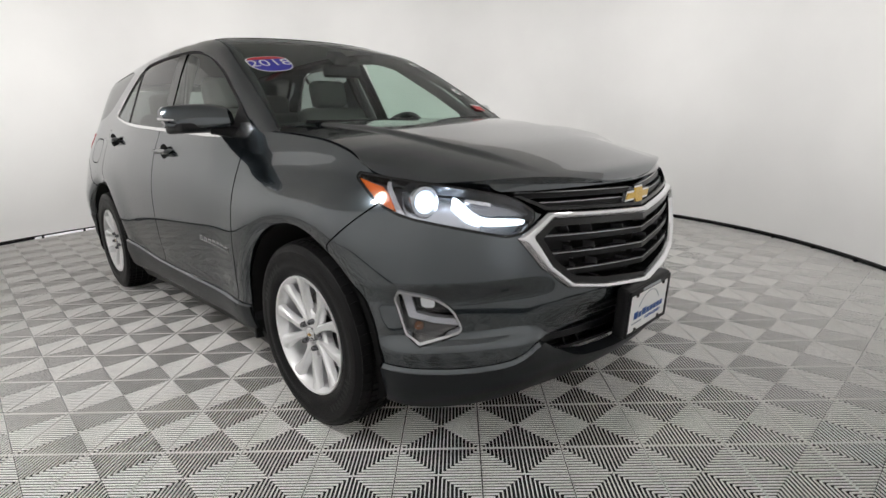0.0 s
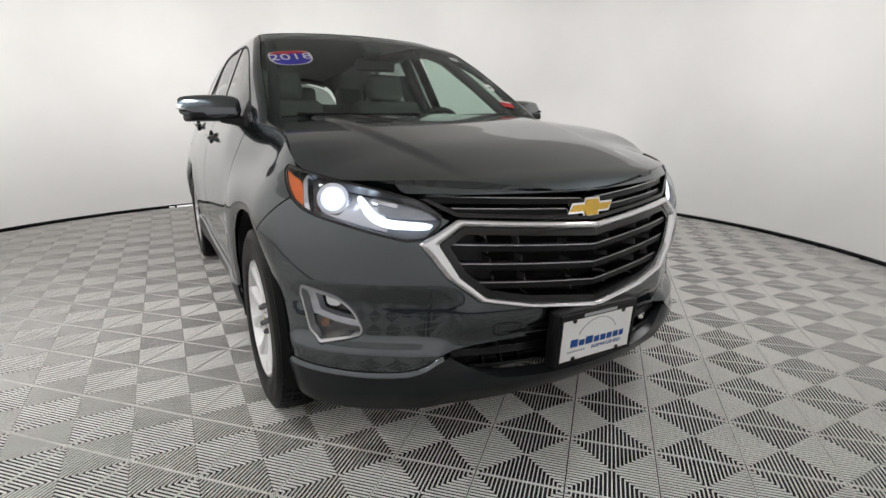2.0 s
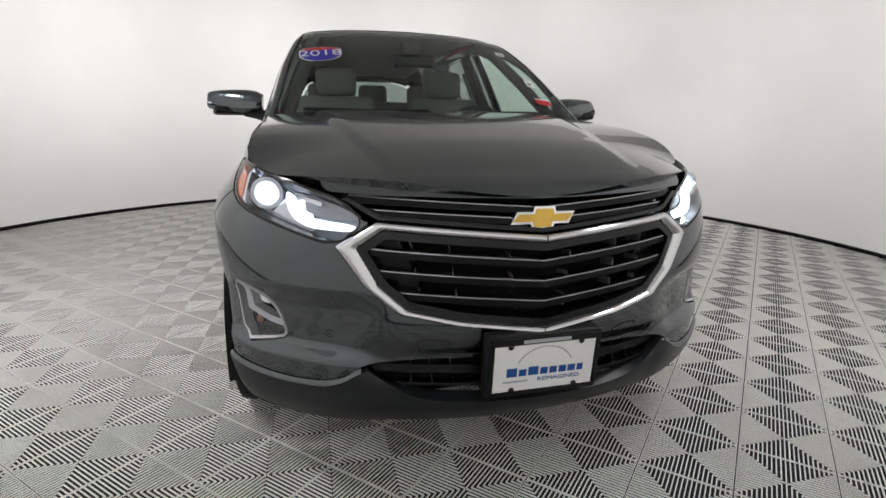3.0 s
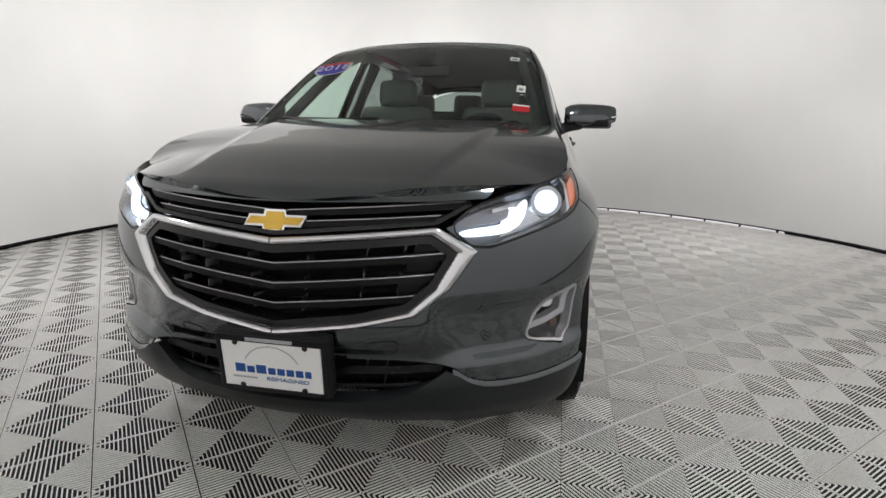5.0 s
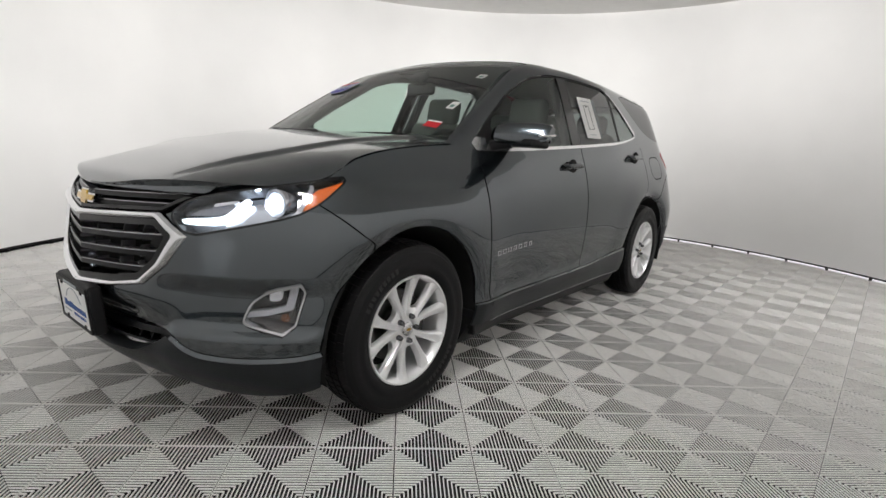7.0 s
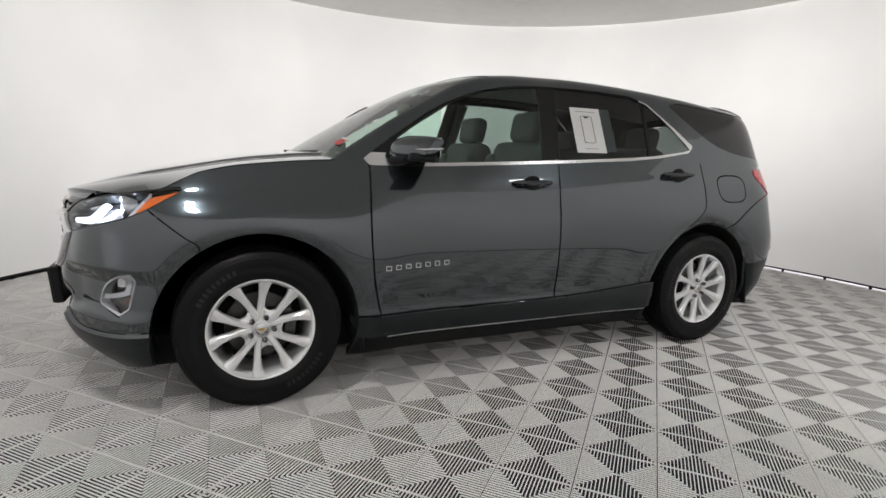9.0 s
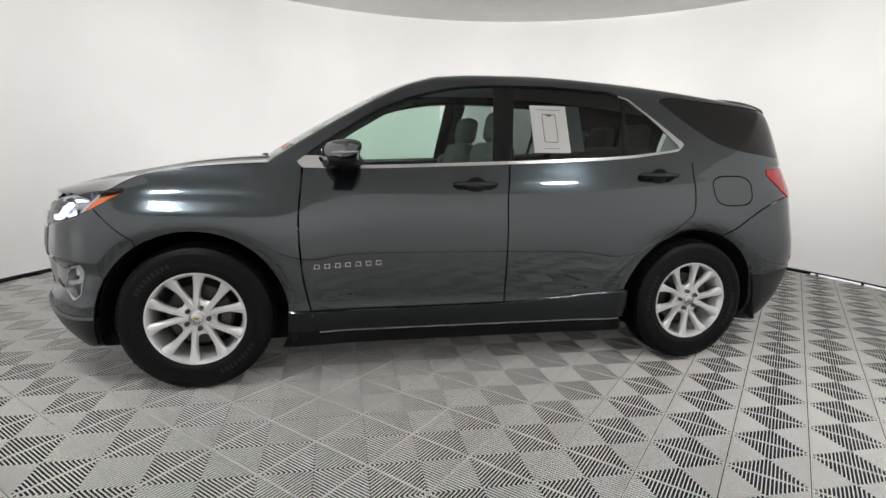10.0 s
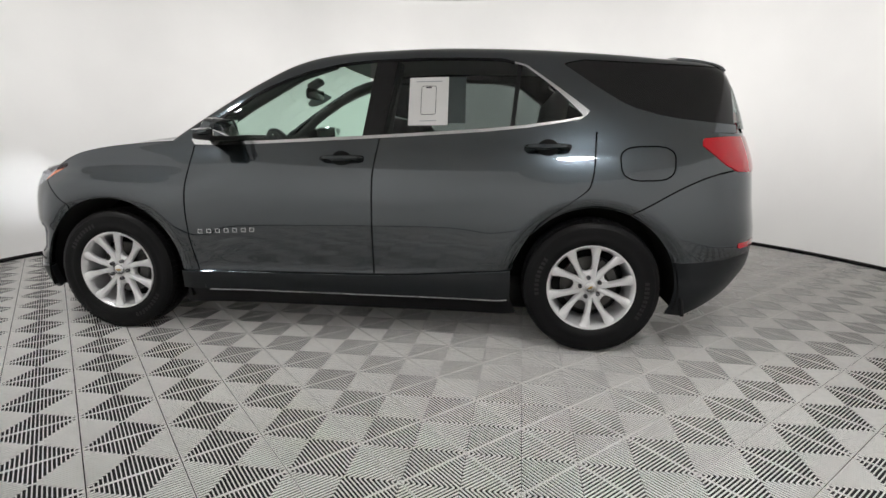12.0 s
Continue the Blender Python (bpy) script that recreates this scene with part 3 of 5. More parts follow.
trim("cowl", hood_surface, grid(0.72, 1.2, 0.02), grid(-0.76, 0.76, 0.02), [
    lambda x, y, z: hood_back(y) - 0.006 - x, lambda x, y, z: 0.74 - np.abs(y)], M["black"], car, off=-0.012, lip=0.02, label="black plastic cowl")


def mirrored(surface):
    """The surface carried on over the middle: v runs from -1 to 1."""
    def f(u, v):
        x, y, z = surface(u, 1 - np.abs(v))
        return x, y * np.where(v < 0, -1, 1), z
    return f


cab = mirrored(cabin)
VC = np.concatenate([np.linspace(-1, -0.4, 44), np.linspace(-0.39, 0.39, 25), np.linspace(0.4, 1, 44)])
VS = np.linspace(0, 0.75, 64)
edge_gap = lambda x, y: side_line(x, y) - roof_line(x, y)
HEADER = lambda y: 0.19 - 0.24 * y * y
BACK = -2.085
trim("windscreen", cab, grid(0.0, 1.24, 0.02), VC, [lambda x, y, z: edge_gap(x, y) - 0.088, lambda x, y, z: x - HEADER(y), lambda x, y, z: z - 1.085 + 0.02 * np.abs(y)],
     M["shield_glass"], car, off=-0.003, lip=0, label="green-tinted windscreen")
trim("roof", cab, grid(-2.11, 1.15, 0.016), VC, [
    lambda x, y, z: np.where(edge_gap(x, y) > 0.08, HEADER(y) - x, 0.08 - edge_gap(x, y)) + 0 * z, without(WIN, 0.001), lambda x, y, z: z - 1.09 - 0.076 * (x < 0) + 0 * y,
    lambda x, y, z: x - BACK, lambda x, y, z: np.where(edge_gap(x, y) < 0.16, -inside(DGLASS, x, z) - 0.002, 1.0)], M["paint"], car, lip=0.02)
both("side_window", cabin, grid(-0.28, 0.95, 0.02), VS, [within(PANE, -0.003), lambda x, y, z: x + 0.178 - (z - 1.13) * 0.12], M["glass"], car, off=-0.006, lip=0, flip=True)
both("rear_side_window", cabin, grid(-1.40, -0.2, 0.02), VS, [within(PANE, -0.003), lambda x, y, z: -0.232 - x - (z - 1.13) * 0.12], M["privacy"], car, off=-0.006, lip=0, flip=True, label="dark privacy glass")
both("pillar_cover", cabin, grid(-0.34, -0.10, 0.012), VS, [within(PANE, -0.003), lambda x, y, z: -x - 0.118 - (z - 1.13) * 0.12, lambda x, y, z: x + 0.234 + (z - 1.13) * 0.12,
     lambda x, y, z: np.abs(x - DOOR_M(z)) - 0.002], M["gloss_black"], car, off=-0.002, lip=0.01, flip=True, label="gloss black pillar cover")
both("window_divider", cabin, grid(-1.02, -0.88, 0.012), VS, [within(PANE, -0.003), lambda x, y, z: 0.012 - np.abs(x + 0.925 + (z - 1.18) * 0.10)], M["black"], car, off=-0.003, lip=0.01, flip=True)
low_trim = lambda x, y, z: np.maximum(1.15 + 0.05 * np.clip(-x, 0, 1) - z, -0.93 - x)
both("window_trim", cabin, grid(-1.42, 0.98, 0.012), VS, [within(WIN), without(PANE), low_trim], M["satin"], car, off=0.002, lip=0.01, flip=True, label="satin chrome window trim")
both("window_seal", cabin, grid(-1.0, 0.98, 0.012), VS, [within(WIN, 0.004), without(PANE), lambda x, y, z: -low_trim(x, y, z)], M["black"], car, off=0.001, lip=0.01, flip=True)
both("window_line", cabin, grid(-1.0, 0.98, 0.012), VS, [within(WIN, 0.0), without(WIN, 0.004), lambda x, y, z: -low_trim(x, y, z)], M["satin"], car, off=0.003, lip=0.005, flip=True)
both("rear_quarter_glass", cabin, grid(-2.30, -1.1, 0.014), np.linspace(0, 1, 80), [within(DGLASS, 0.002), lambda x, y, z: 0.16 - edge_gap(x, y), lambda x, y, z: x - BACK - 0.012], M["gloss_black"], car, off=-0.003, lip=0.006, flip=True, label="dark wrap-round rear glass")
trim("rear_window", cab, grid(-2.30, -2.05, 0.01), VC, [lambda x, y, z: BACK - 0.012 - x, lambda x, y, z: z - 1.19], M["privacy"], car, off=-0.003, lip=0, label="dark tinted rear window")
# spoiler over the rear window
both("spoiler", cabin, grid(-2.14, -1.72, 0.014), np.linspace(0.35, 1, 50), [lambda x, y, z: edge_gap(x, y) + 0.02, lambda x, y, z: -1.80 - x, lambda x, y, z: z - 1.49, lambda x, y, z: 0.50 - np.abs(y)], M["paint"], car, off=0.010, lip=0.03, flip=True)

both("front_bumper", lower, U1, grid(0.36, 1.0, 0.012), [
    lambda x, y, z: x - SEAM(z) - GAP, arch(AXLE, 0.432), without(LAMP, 0.004, "qz"), lambda x, y, z: z - LIP(np.abs(y)) - 0.001, lambda x, y, z: hood_side(x) - z + 0.05 * (x > 1.9),
    without(FACE, 0.0, "yz"), without(FOG, 0.0, "qz"), lambda x, y, z: LAMP_TOP(np.abs(y) - x) - z], M["paint"], car, lip=0.02, **side)
both("valance_ridge", lower, U1, grid(0.33, 0.45, 0.003), [
    lambda x, y, z: x - 1.5, arch(AXLE, 0.432), lambda x, y, z: MOUTH(np.abs(y)) - z - 0.002, lambda x, y, z: z - MOUTH(np.abs(y)) + 0.015, lambda x, y, z: np.abs(y) - 0.49], M["paint"], car,
    off=lambda x, y, z: 0.001 + 0.011 * np.clip((MOUTH(np.abs(y)) - z) / 0.013, 0, 1), lip=0.006, **side)
both("front_valance", lower, U1, grid(0.16, 0.45, 0.012), [
    lambda x, y, z: x - 1.5, arch(AXLE, 0.432), lambda x, y, z: MOUTH(np.abs(y)) - z - 0.002 - 0.013 * (np.abs(y) > 0.485), lambda x, y, z: z - FLOOR_LINE(x)], M["cladding"], car, off=lambda x, y, z: 0.006 + 0.006 * step(0.40, 0.49, np.abs(y)), lip=0.04, label="grey textured lower valance", **side)
both("rear_bumper", lower, grid(-2.95, -1.2, 0.02), grid(0.40, 1.05, 0.014), [
    lambda x, y, z: RB(x) - z - GAP, arch(-AXLE, 0.425), lambda x, y, z: -1.4 - x, lambda x, y, z: z - 0.515 - 0.10 * np.clip(-x - 1.8, 0, 0.35), without(TAIL, 0.003)], M["paint"], car, **side)
both("rear_valance", lower, grid(-2.95, -1.2, 0.02), grid(0.16, 0.60, 0.014), [
    lambda x, y, z: 0.512 + 0.10 * np.clip(-x - 1.8, 0, 0.35) - z, arch(-AXLE, 0.425), lambda x, y, z: -1.4 - x, lambda x, y, z: z - 0.215 - 0.55 * np.clip(-x - 1.84, 0, 1)], M["cladding"], car, lip=0.04, label="dark textured lower rear bumper", **side)
both("tailgate", lower, grid(-2.95, -1.9, 0.02), grid(0.9, 1.23, 0.014), [
    lambda x, y, z: z - RB(x) - GAP, lambda x, y, z: -2.163 - x, without(TAIL, 0.003)], M["paint"], car, **side)
both("tail_lamp", lower, grid(-2.7, -1.6, 0.012), grid(0.94, 1.18, 0.01), [within(TAIL, 0.0)], M["red"], car, off=0.004, label="red tail lamp lens", **side)
both("rear_reflector", lower, grid(-2.6, -1.9, 0.012), grid(0.55, 0.65, 0.01), [within([(-2.085, 0.612), (-2.22, 0.622), (-2.22, 0.590), (-2.09, 0.584)])], M["red"], car, off=0.003, lip=0.006, label="red rear reflector", **side)


# ---- the nose ----
def nose_band(z0, rise, half):
    """A strip across the nose at height z0 that rises outward."""
    return lambda x, y, z: half - np.abs(z - z0 - rise * np.abs(y))


UN = dict(flip=True)


def ring_height(x, y, z):
    """The rounded section of the chrome surround."""
    a, b = np.maximum(inside(RING_OUT, np.abs(y), z), 0), np.maximum(-inside(RING_IN, np.abs(y), z), 0)
    return 0.002 + 0.015 * np.sin(math.pi * a / (a + b + 1e-6)) ** 0.7


for m in (False, True):
    grille = trim("grille", lower, U_NOSE, grid(0.52, 0.95, 0.012), [within(FACE, 0.004, "yz")], M["void"], car, off=-0.085, lip=0.0, mirror=m, label="black grille backing", **UN)
    trim("grille_surround", lower, grid(1.98, 2.75, 0.006), grid(0.52, 0.85, 0.004), [within(RING_OUT, 0.0, "yz"), without(RING_IN, 0.0, "yz")], M["chrome"], grille, off=ring_height, lip=0.05, mirror=m, label="bright chrome grille surround", **UN)
    trim("surround_lining", lower, U_NOSE, grid(0.52, 0.85, 0.007), [within(RING_IN, 0.0, "yz"), without(RING_IN, -0.020, "yz")], M["gloss_black"], grille, off=0.0, lip=0.07, mirror=m, **UN)
    for z0 in (0.729, 0.673, 0.617):
        trim("grille_bar", lower, U_NOSE, grid(z0 - 0.03, z0 + 0.07, 0.004), [nose_band(z0 - 0.004, 0.066, 0.0105), within(RING_IN, 0.006, "yz")], M["grille"], grille, off=-0.010, lip=0.05, mirror=m, **UN)
        trim("bar_edge", lower, U_NOSE, grid(z0 - 0.03, z0 + 0.07, 0.0014), [nose_band(z0 + 0.0050, 0.066, 0.0019), within(RING_IN, 0.012, "yz")], M["bar_edge"], grille, off=-0.007, lip=0.006, mirror=m, **UN)
    for z0 in (0.876, 0.843):
        trim("grille_bar", lower, U_NOSE, grid(z0 - 0.03, z0 + 0.07, 0.004), [nose_band(z0 - 0.004, 0.052, 0.010), within(UPPER, 0.014, "yz")], M["grille"], grille, off=-0.016, lip=0.05, mirror=m, **UN)
        trim("bar_edge", lower, U_NOSE, grid(z0 - 0.03, z0 + 0.07, 0.0014), [nose_band(z0 + 0.0035, 0.052, 0.0016), within(UPPER, 0.02, "yz")], M["bar_edge"], grille, off=-0.013, lip=0.006, mirror=m, **UN)
    trim("grille_frame", lower, U_NOSE, grid(0.80, 0.98, 0.006), [within(UPPER, 0.0, "yz"), without(UPPER, -0.011, "yz"), lambda x, y, z: 0.893 - z, lambda x, y, z: 0.545 - np.abs(y)], M["gloss_black"], grille, off=0.0, lip=0.05, mirror=m, **UN)
    trim("hood_lip", lower, U_NOSE, grid(0.88, 0.98, 0.005), [within(FACE, 0.004, "yz"), lambda x, y, z: z - 0.899 - 0.03 * y * y,
         lambda x, y, z: hood_top(np.minimum(x, hood_front(y) - 0.012), y) - 0.002 - z], M["paint"], car, off=-0.002, lip=0.02, mirror=m, **UN)
    # slanting upright fins behind the bars
    for y0 in (0.085, 0.245, 0.345):
        trim("grille_fin", lower, grid(2.1, 2.75, 0.006), grid(0.56, 0.81, 0.02), [lambda x, y, z, y0=y0: 0.0028 - np.abs(np.abs(y) - y0 - (z - 0.68) * 0.14), within(RING_IN, 0.004, "yz")], M["fin"], grille, off=-0.020, lip=0.05, mirror=m, **UN)
    # wide dark corner plates beside the bars
    trim("grille_cheek", lower, U_NOSE, grid(0.58, 0.83, 0.008), [within(RING_IN, 0.008, "yz"), lambda x, y, z: np.abs(y) - 0.355 - 0.4 * (z - 0.70)], M["grille"], grille, off=-0.045, lip=0.02, mirror=m, **UN)
    # lower mouth
    mouth = trim("lower_intake", lower, U_NOSE, grid(0.30, 0.46, 0.012), [lambda x, y, z: LIP(np.abs(y)) - z + 0.004, lambda x, y, z: z - MOUTH(np.abs(y)) + 0.004, lambda x, y, z: 0.49 - np.abs(y)], M["void"], car, off=-0.07, lip=0, mirror=m, label="black lower air intake", **UN)
    for z0, h in ((0.418, 0.008), (0.375, 0.007)):
        trim("intake_bar", lower, U_NOSE, grid(0.32, 0.45, 0.004), [nose_band(z0, 0.01, h), lambda x, y, z: z - MOUTH(np.abs(y)) - 0.008, lambda x, y, z: 0.455 - np.abs(y)], M["grille"], mouth, off=-0.022, lip=0.045, mirror=m, **UN)
    for y0 in (0.24, 0.30, 0.36):
        trim("intake_fin", lower, grid(2.1, 2.75, 0.006), grid(0.32, 0.45, 0.02), [lambda x, y, z, y0=y0: 0.003 - np.abs(np.abs(y) - y0), lambda x, y, z: LIP(np.abs(y)) - z - 0.004, lambda x, y, z: z - MOUTH(np.abs(y)) - 0.006], M["grille"], mouth, off=-0.035, lip=0.03, mirror=m, **UN)
    # tow eye cover: a fine groove
    TOW = outline([(0.245, 0.512), (0.345, 0.520), (0.330, 0.468), (0.265, 0.466)], 2)
    trim("tow_cover", lower, grid(2.2, 2.6, 0.006), grid(0.45, 0.54, 0.004), [within(TOW, -0.0013, "yz"), without(TOW, -0.0013, "yz")], M["void"], car, off=0.0007, lip=0, mirror=m, **UN)

    # fog lamps
    fog = trim("fog_lamp", lower, U1, grid(0.42, 0.66, 0.012), [within(FOG, -0.002, "qz")], M["gloss_black"], car, off=-0.05, lip=0, mirror=m, label="chrome-framed fog lamp", **UN)
    trim("bezel", lower, grid(1.5, 2.3, 0.009), grid(0.42, 0.66, 0.006), [within(FOG, 0.004, "qz"), without(FOG, -0.012, "qz")], M["bright"], fog, off=0.004, lip=0.035, mirror=m, label="chrome bezel", **UN)
    MID = [(-1.35, 0.515), (-1.18, 0.532), (-1.10, 0.548), (-1.055, 0.66), (-1.02, 0.66), (-1.065, 0.535), (-1.18, 0.512), (-1.35, 0.495)]
    trim("divider", lower, grid(1.5, 2.3, 0.009), grid(0.42, 0.66, 0.006), [within(FOG, 0.015, "qz"), within(MID, 0.0, "qz")], M["bright"], fog, off=-0.006, lip=0.03, mirror=m, **UN)
    trim("reflector", lower, grid(1.5, 2.3, 0.009), grid(0.42, 0.66, 0.006), [within(FOG, 0.016, "qz"), within([(-1.30, 0.50), (-1.06, 0.53), (-1.06, 0.46), (-1.30, 0.46)], 0.0, "qz")], M["lamp_ribs"], fog, off=-0.030, lip=0.0, mirror=m, label="ribbed clear reflector", **UN)
    trim("turn_bulb", lower, grid(1.5, 2.3, 0.009), grid(0.42, 0.66, 0.006), [within(outline([(-1.13, 0.512), (-1.09, 0.518), (-1.085, 0.488), (-1.125, 0.486)], 2), 0.0, "qz")], M["bulb"], fog, off=-0.022, lip=0.01, mirror=m, label="amber bulb", **UN)
    trim("fog_light", lower, grid(1.5, 2.3, 0.009), grid(0.42, 0.66, 0.006), [within(outline([(-1.175, 0.588), (-1.115, 0.590), (-1.125, 0.560), (-1.185, 0.558)], 1), 0.0, "qz")], M["paper"], fog, off=-0.018, lip=0.015, mirror=m, **UN)
    trim("lens", lower, grid(1.5, 2.3, 0.016), grid(0.42, 0.66, 0.012), [within(FOG, 0.011, "qz")], M["lens"], fog, off=-0.002, lip=0, mirror=m, **UN)

    # head lamps
    lamp = trim("head_lamp", lower, U1, grid(0.74, 1.0, 0.012), [within(LAMP, -0.002, "qz")], M["lamp_black"], car, off=-0.075, lip=0, mirror=m, label="clear headlight with a lit light strip", **UN)
    UL, ZL = grid(1.5, 2.5, 0.010), grid(0.75, 0.99, 0.006)
    trim("seal", lower, UL, ZL, [within(LAMP, -0.003, "qz"), without(LAMP, -0.004, "qz")], M["gloss_black"], lamp, off=-0.003, lip=0.05, mirror=m, **UN)
    trim("reflector_bowl", lower, UL, ZL, [within(LAMP, 0.008, "qz"), within([(-1.03, 0.99), (-1.36, 0.99), (-1.41, 0.80), (-1.05, 0.80)], 0.0, "qz")], M["reflector"], lamp, off=-0.060, lip=0.0, mirror=m, label="silver reflector", **UN)
    DRL = outline([(-1.600, 0.826), (-1.42, 0.838), (-1.375, 0.850), (-1.30, 0.905), (-1.262, 0.912), (-1.33, 0.838), (-1.41, 0.812), (-1.595, 0.806)], 1)
    trim("light_strip", lower, UL, ZL, [within(DRL, 0.0, "qz"), within(LAMP, 0.008, "qz")], M["led"], lamp, off=-0.022, lip=0.02, mirror=m, label="lit white light strip", **UN)
    trim("inner_bezel", lower, UL, ZL, [within(LAMP, 0.008, "qz"), within([(-1.62, 0.838), (-1.43, 0.846), (-1.37, 0.862), (-1.33, 0.94), (-1.56, 0.94)], 0.0, "qz")], M["reflector_dark"], lamp, off=-0.045, lip=0.02, mirror=m, **UN)
    trim("chrome_fin", lower, UL, ZL, [within(LAMP, 0.010, "qz"), within([(-1.45, 0.888), (-1.33, 0.905), (-1.33, 0.896), (-1.45, 0.876)], 0.0, "qz")], M["chrome"], lamp, off=-0.030, lip=0.02, mirror=m, **UN)
    trim("marker", lower, UL, ZL, [within(AMBER, 0.0, "qz"), within(LAMP, 0.006, "qz")], M["amber"], lamp, off=-0.010, lip=0.02, mirror=m, label="amber side marker", **UN)
    EDGE = [(-1.02, 0.99), (-0.985, 0.940), (-1.035, 0.862), (-1.06, 0.84), (-1.075, 0.85), (-1.055, 0.87), (-1.005, 0.945), (-1.04, 0.99)]
    trim("chrome_edge", lower, UL, ZL, [within(EDGE, 0.0, "qz"), within(LAMP, 0.006, "qz")], M["chrome"], lamp, off=-0.012, lip=0.03, mirror=m, **UN)
    trim("lens", lower, U1, grid(0.74, 1.0, 0.012), [within(LAMP, 0.002, "qz")], M["lens"], lamp, off=-0.001, lip=0, mirror=m, **UN)
    # projector: a ball lens in a ring
    s = -1 if m else 1
    aim = pose(1.868, s * 0.722, 0.886, 0, 0, s * 12)
    bm = bmesh.new()
    bmesh.ops.create_uvsphere(bm, u_segments=28, v_segments=16, radius=0.029, matrix=aim @ Matrix.Diagonal((0.6, 1, 1, 1)))
    part("projector", bm, M["beam"], lamp, "lit projector lens")
    bm = bmesh.new()
    lathe(bm, [(0.030, 0.0), (0.036, 0.014), (0.047, 0.014), (0.048, 0.0), (0.046, -0.04)], 36, close=False)
    bmesh.ops.transform(bm, matrix=aim @ pose(0, 0, 0, 0, 0, -90), verts=bm.verts)
    part("projector_ring", bm, M["reflector"], lamp)

# emblem: a plain gold bar and block with a bright edge
def bow_shape(bm, grow, depth, x):
    wing, tall, block = 0.093 + grow, 0.0155 + grow, 0.030 + grow
    h = 0.030 + grow
    pts = [(-wing, -tall), (-block - 0.006, -tall), (-block - 0.002, -h), (block - 0.004, -h), (block, -tall), (wing - 0.018, -tall), (wing, tall), (block + 0.006, tall), (block + 0.002, h), (-block + 0.004, h), (-block, tall), (-wing + 0.018, tall)]
    front = [bm.verts.new((x + depth - 0.12 * abs(y) * 0.6, y, z)) for y, z in pts]
    rear = [bm.verts.new((x - 0.12 * abs(y) * 0.6, y, z)) for y, z in pts]
    bm.faces.new(front)
    for i in range(len(pts)):
        j = (i + 1) % len(pts)
        bm.faces.new((front[j], front[i], rear[i], rear[j]))
    bmesh.ops.recalc_face_normals(bm, faces=bm.faces)


for name, mat, grow, depth, x in (("emblem", M["chrome"], 0.001, 0.022, 0.0), ("emblem_face", M["gold"], -0.0055, 0.025, 0.0)):
    bm = bmesh.new()
    bow_shape(bm, grow, depth, x)
    bmesh.ops.transform(bm, matrix=pose(2.192, 0, 0.846, 0, -6, 0), verts=bm.verts)
    part(name, bm, mat, car, "gold emblem with a chrome edge" if name == "emblem" else "", smooth=False)

# dealer plate on a black bracket
plate = empty("dealer_plate")
plate.parent = car
plate.matrix_world = pose(2.262, 0.0, 0.450, 90, 0, 90) @ pose(0, 0, 0, 5, 0, 0)


def flat(name, w, h, d, x, y, mat, parent, z=0.0, bevel=0.0, label=""):
    bm = bmesh.new()
    box(bm, (w, h, d), Matrix.Translation((x, y, z)), bevel)
    return part(name, bm, mat, parent, label, smooth=False)


def words(name, text, size, x, y, z, mat, parent, align="CENTER", stretch=1.0, shear=0.0, label=""):
    cu = bpy.data.curves.new(name, "FONT")
    cu.body, cu.size, cu.align_x, cu.align_y, cu.extrude, cu.shear = text, size, align, "CENTER", 0.0006, shear
    tmp = bpy.data.objects.new(name, cu)
    mesh = bpy.data.meshes.new_from_object(tmp)
    bpy.data.objects.remove(tmp)
    mesh.materials.clear()
    ob = mesh_object(name, mesh, mat, parent, label)
    ob.location, ob.scale = (x, y, z), (stretch, 1, 1)
    return ob


flat("bracket", 0.345, 0.185, 0.045, 0, 0, M["black"], plate, -0.016, 0.010, "black plastic bracket")
flat("plate", 0.300, 0.150, 0.003, 0, -0.004, M["paper"], plate, 0.0085, 0.001, "white dealer plate")
for nm, w, h, x, y in (("frame_bar", 0.322, 0.020, 0, 0.076), ("frame_bar", 0.322, 0.012, 0, -0.082), ("frame_bar", 0.010, 0.17, -0.157, -0.003), ("frame_bar", 0.010, 0.17, 0.157, -0.003)):
    flat(nm, w, h, 0.007, x, y, M["black"], plate, 0.010, 0.002)
flat("frame_print", 0.14, 0.010, 0.002, 0.0, 0.076, M["grey_ink"], plate, 0.0138)
for x, y in ((-0.105, 0.062), (0.105, 0.062), (-0.095, -0.072), (0.095, -0.072)):
    bm = bmesh.new()
    bmesh.ops.create_uvsphere(bm, u_segments=14, v_segments=8, radius=0.0085, matrix=Matrix.Translation((x, y, 0.011)) @ Matrix.Diagonal((1, 1, 0.6, 1)))
    part("screw", bm, M["gloss_black"], plate)
bm = bmesh.new()
tube(bm, [(0.088 * math.cos(a), -0.022 + 0.078 * math.sin(a), 0.0105) for a in np.linspace(radians(25), radians(155), 24)], 0.0016, 6)
part("arc_print", bm, M["grey_ink"], plate)
# the dealer's name as plain blue bars
for i, w in enumerate((0.030, 0.022, 0.030, 0.022, 0.022, 0.022, 0.022, 0.018)):
    x = -0.112 + sum((0.030, 0.022, 0.030, 0.022, 0.022, 0.022, 0.022, 0.018)[:i]) + 0.006 * i + w / 2
    flat("name_bar", w, 0.026 if i in (0, 2) else 0.020, 0.0012, x, -0.020 + (0.003 if i in (0, 2) else 0), M["blue"], plate, 0.0108)
words("slogan", "REIMAGINED", 0.0165, 0.045, -0.046, 0.0106, M["blue"], plate, stretch=1.35)
flat("slogan_line", 0.075, 0.005, 0.0012, -0.085, -0.046, M["grey_ink"], plate, 0.0105)

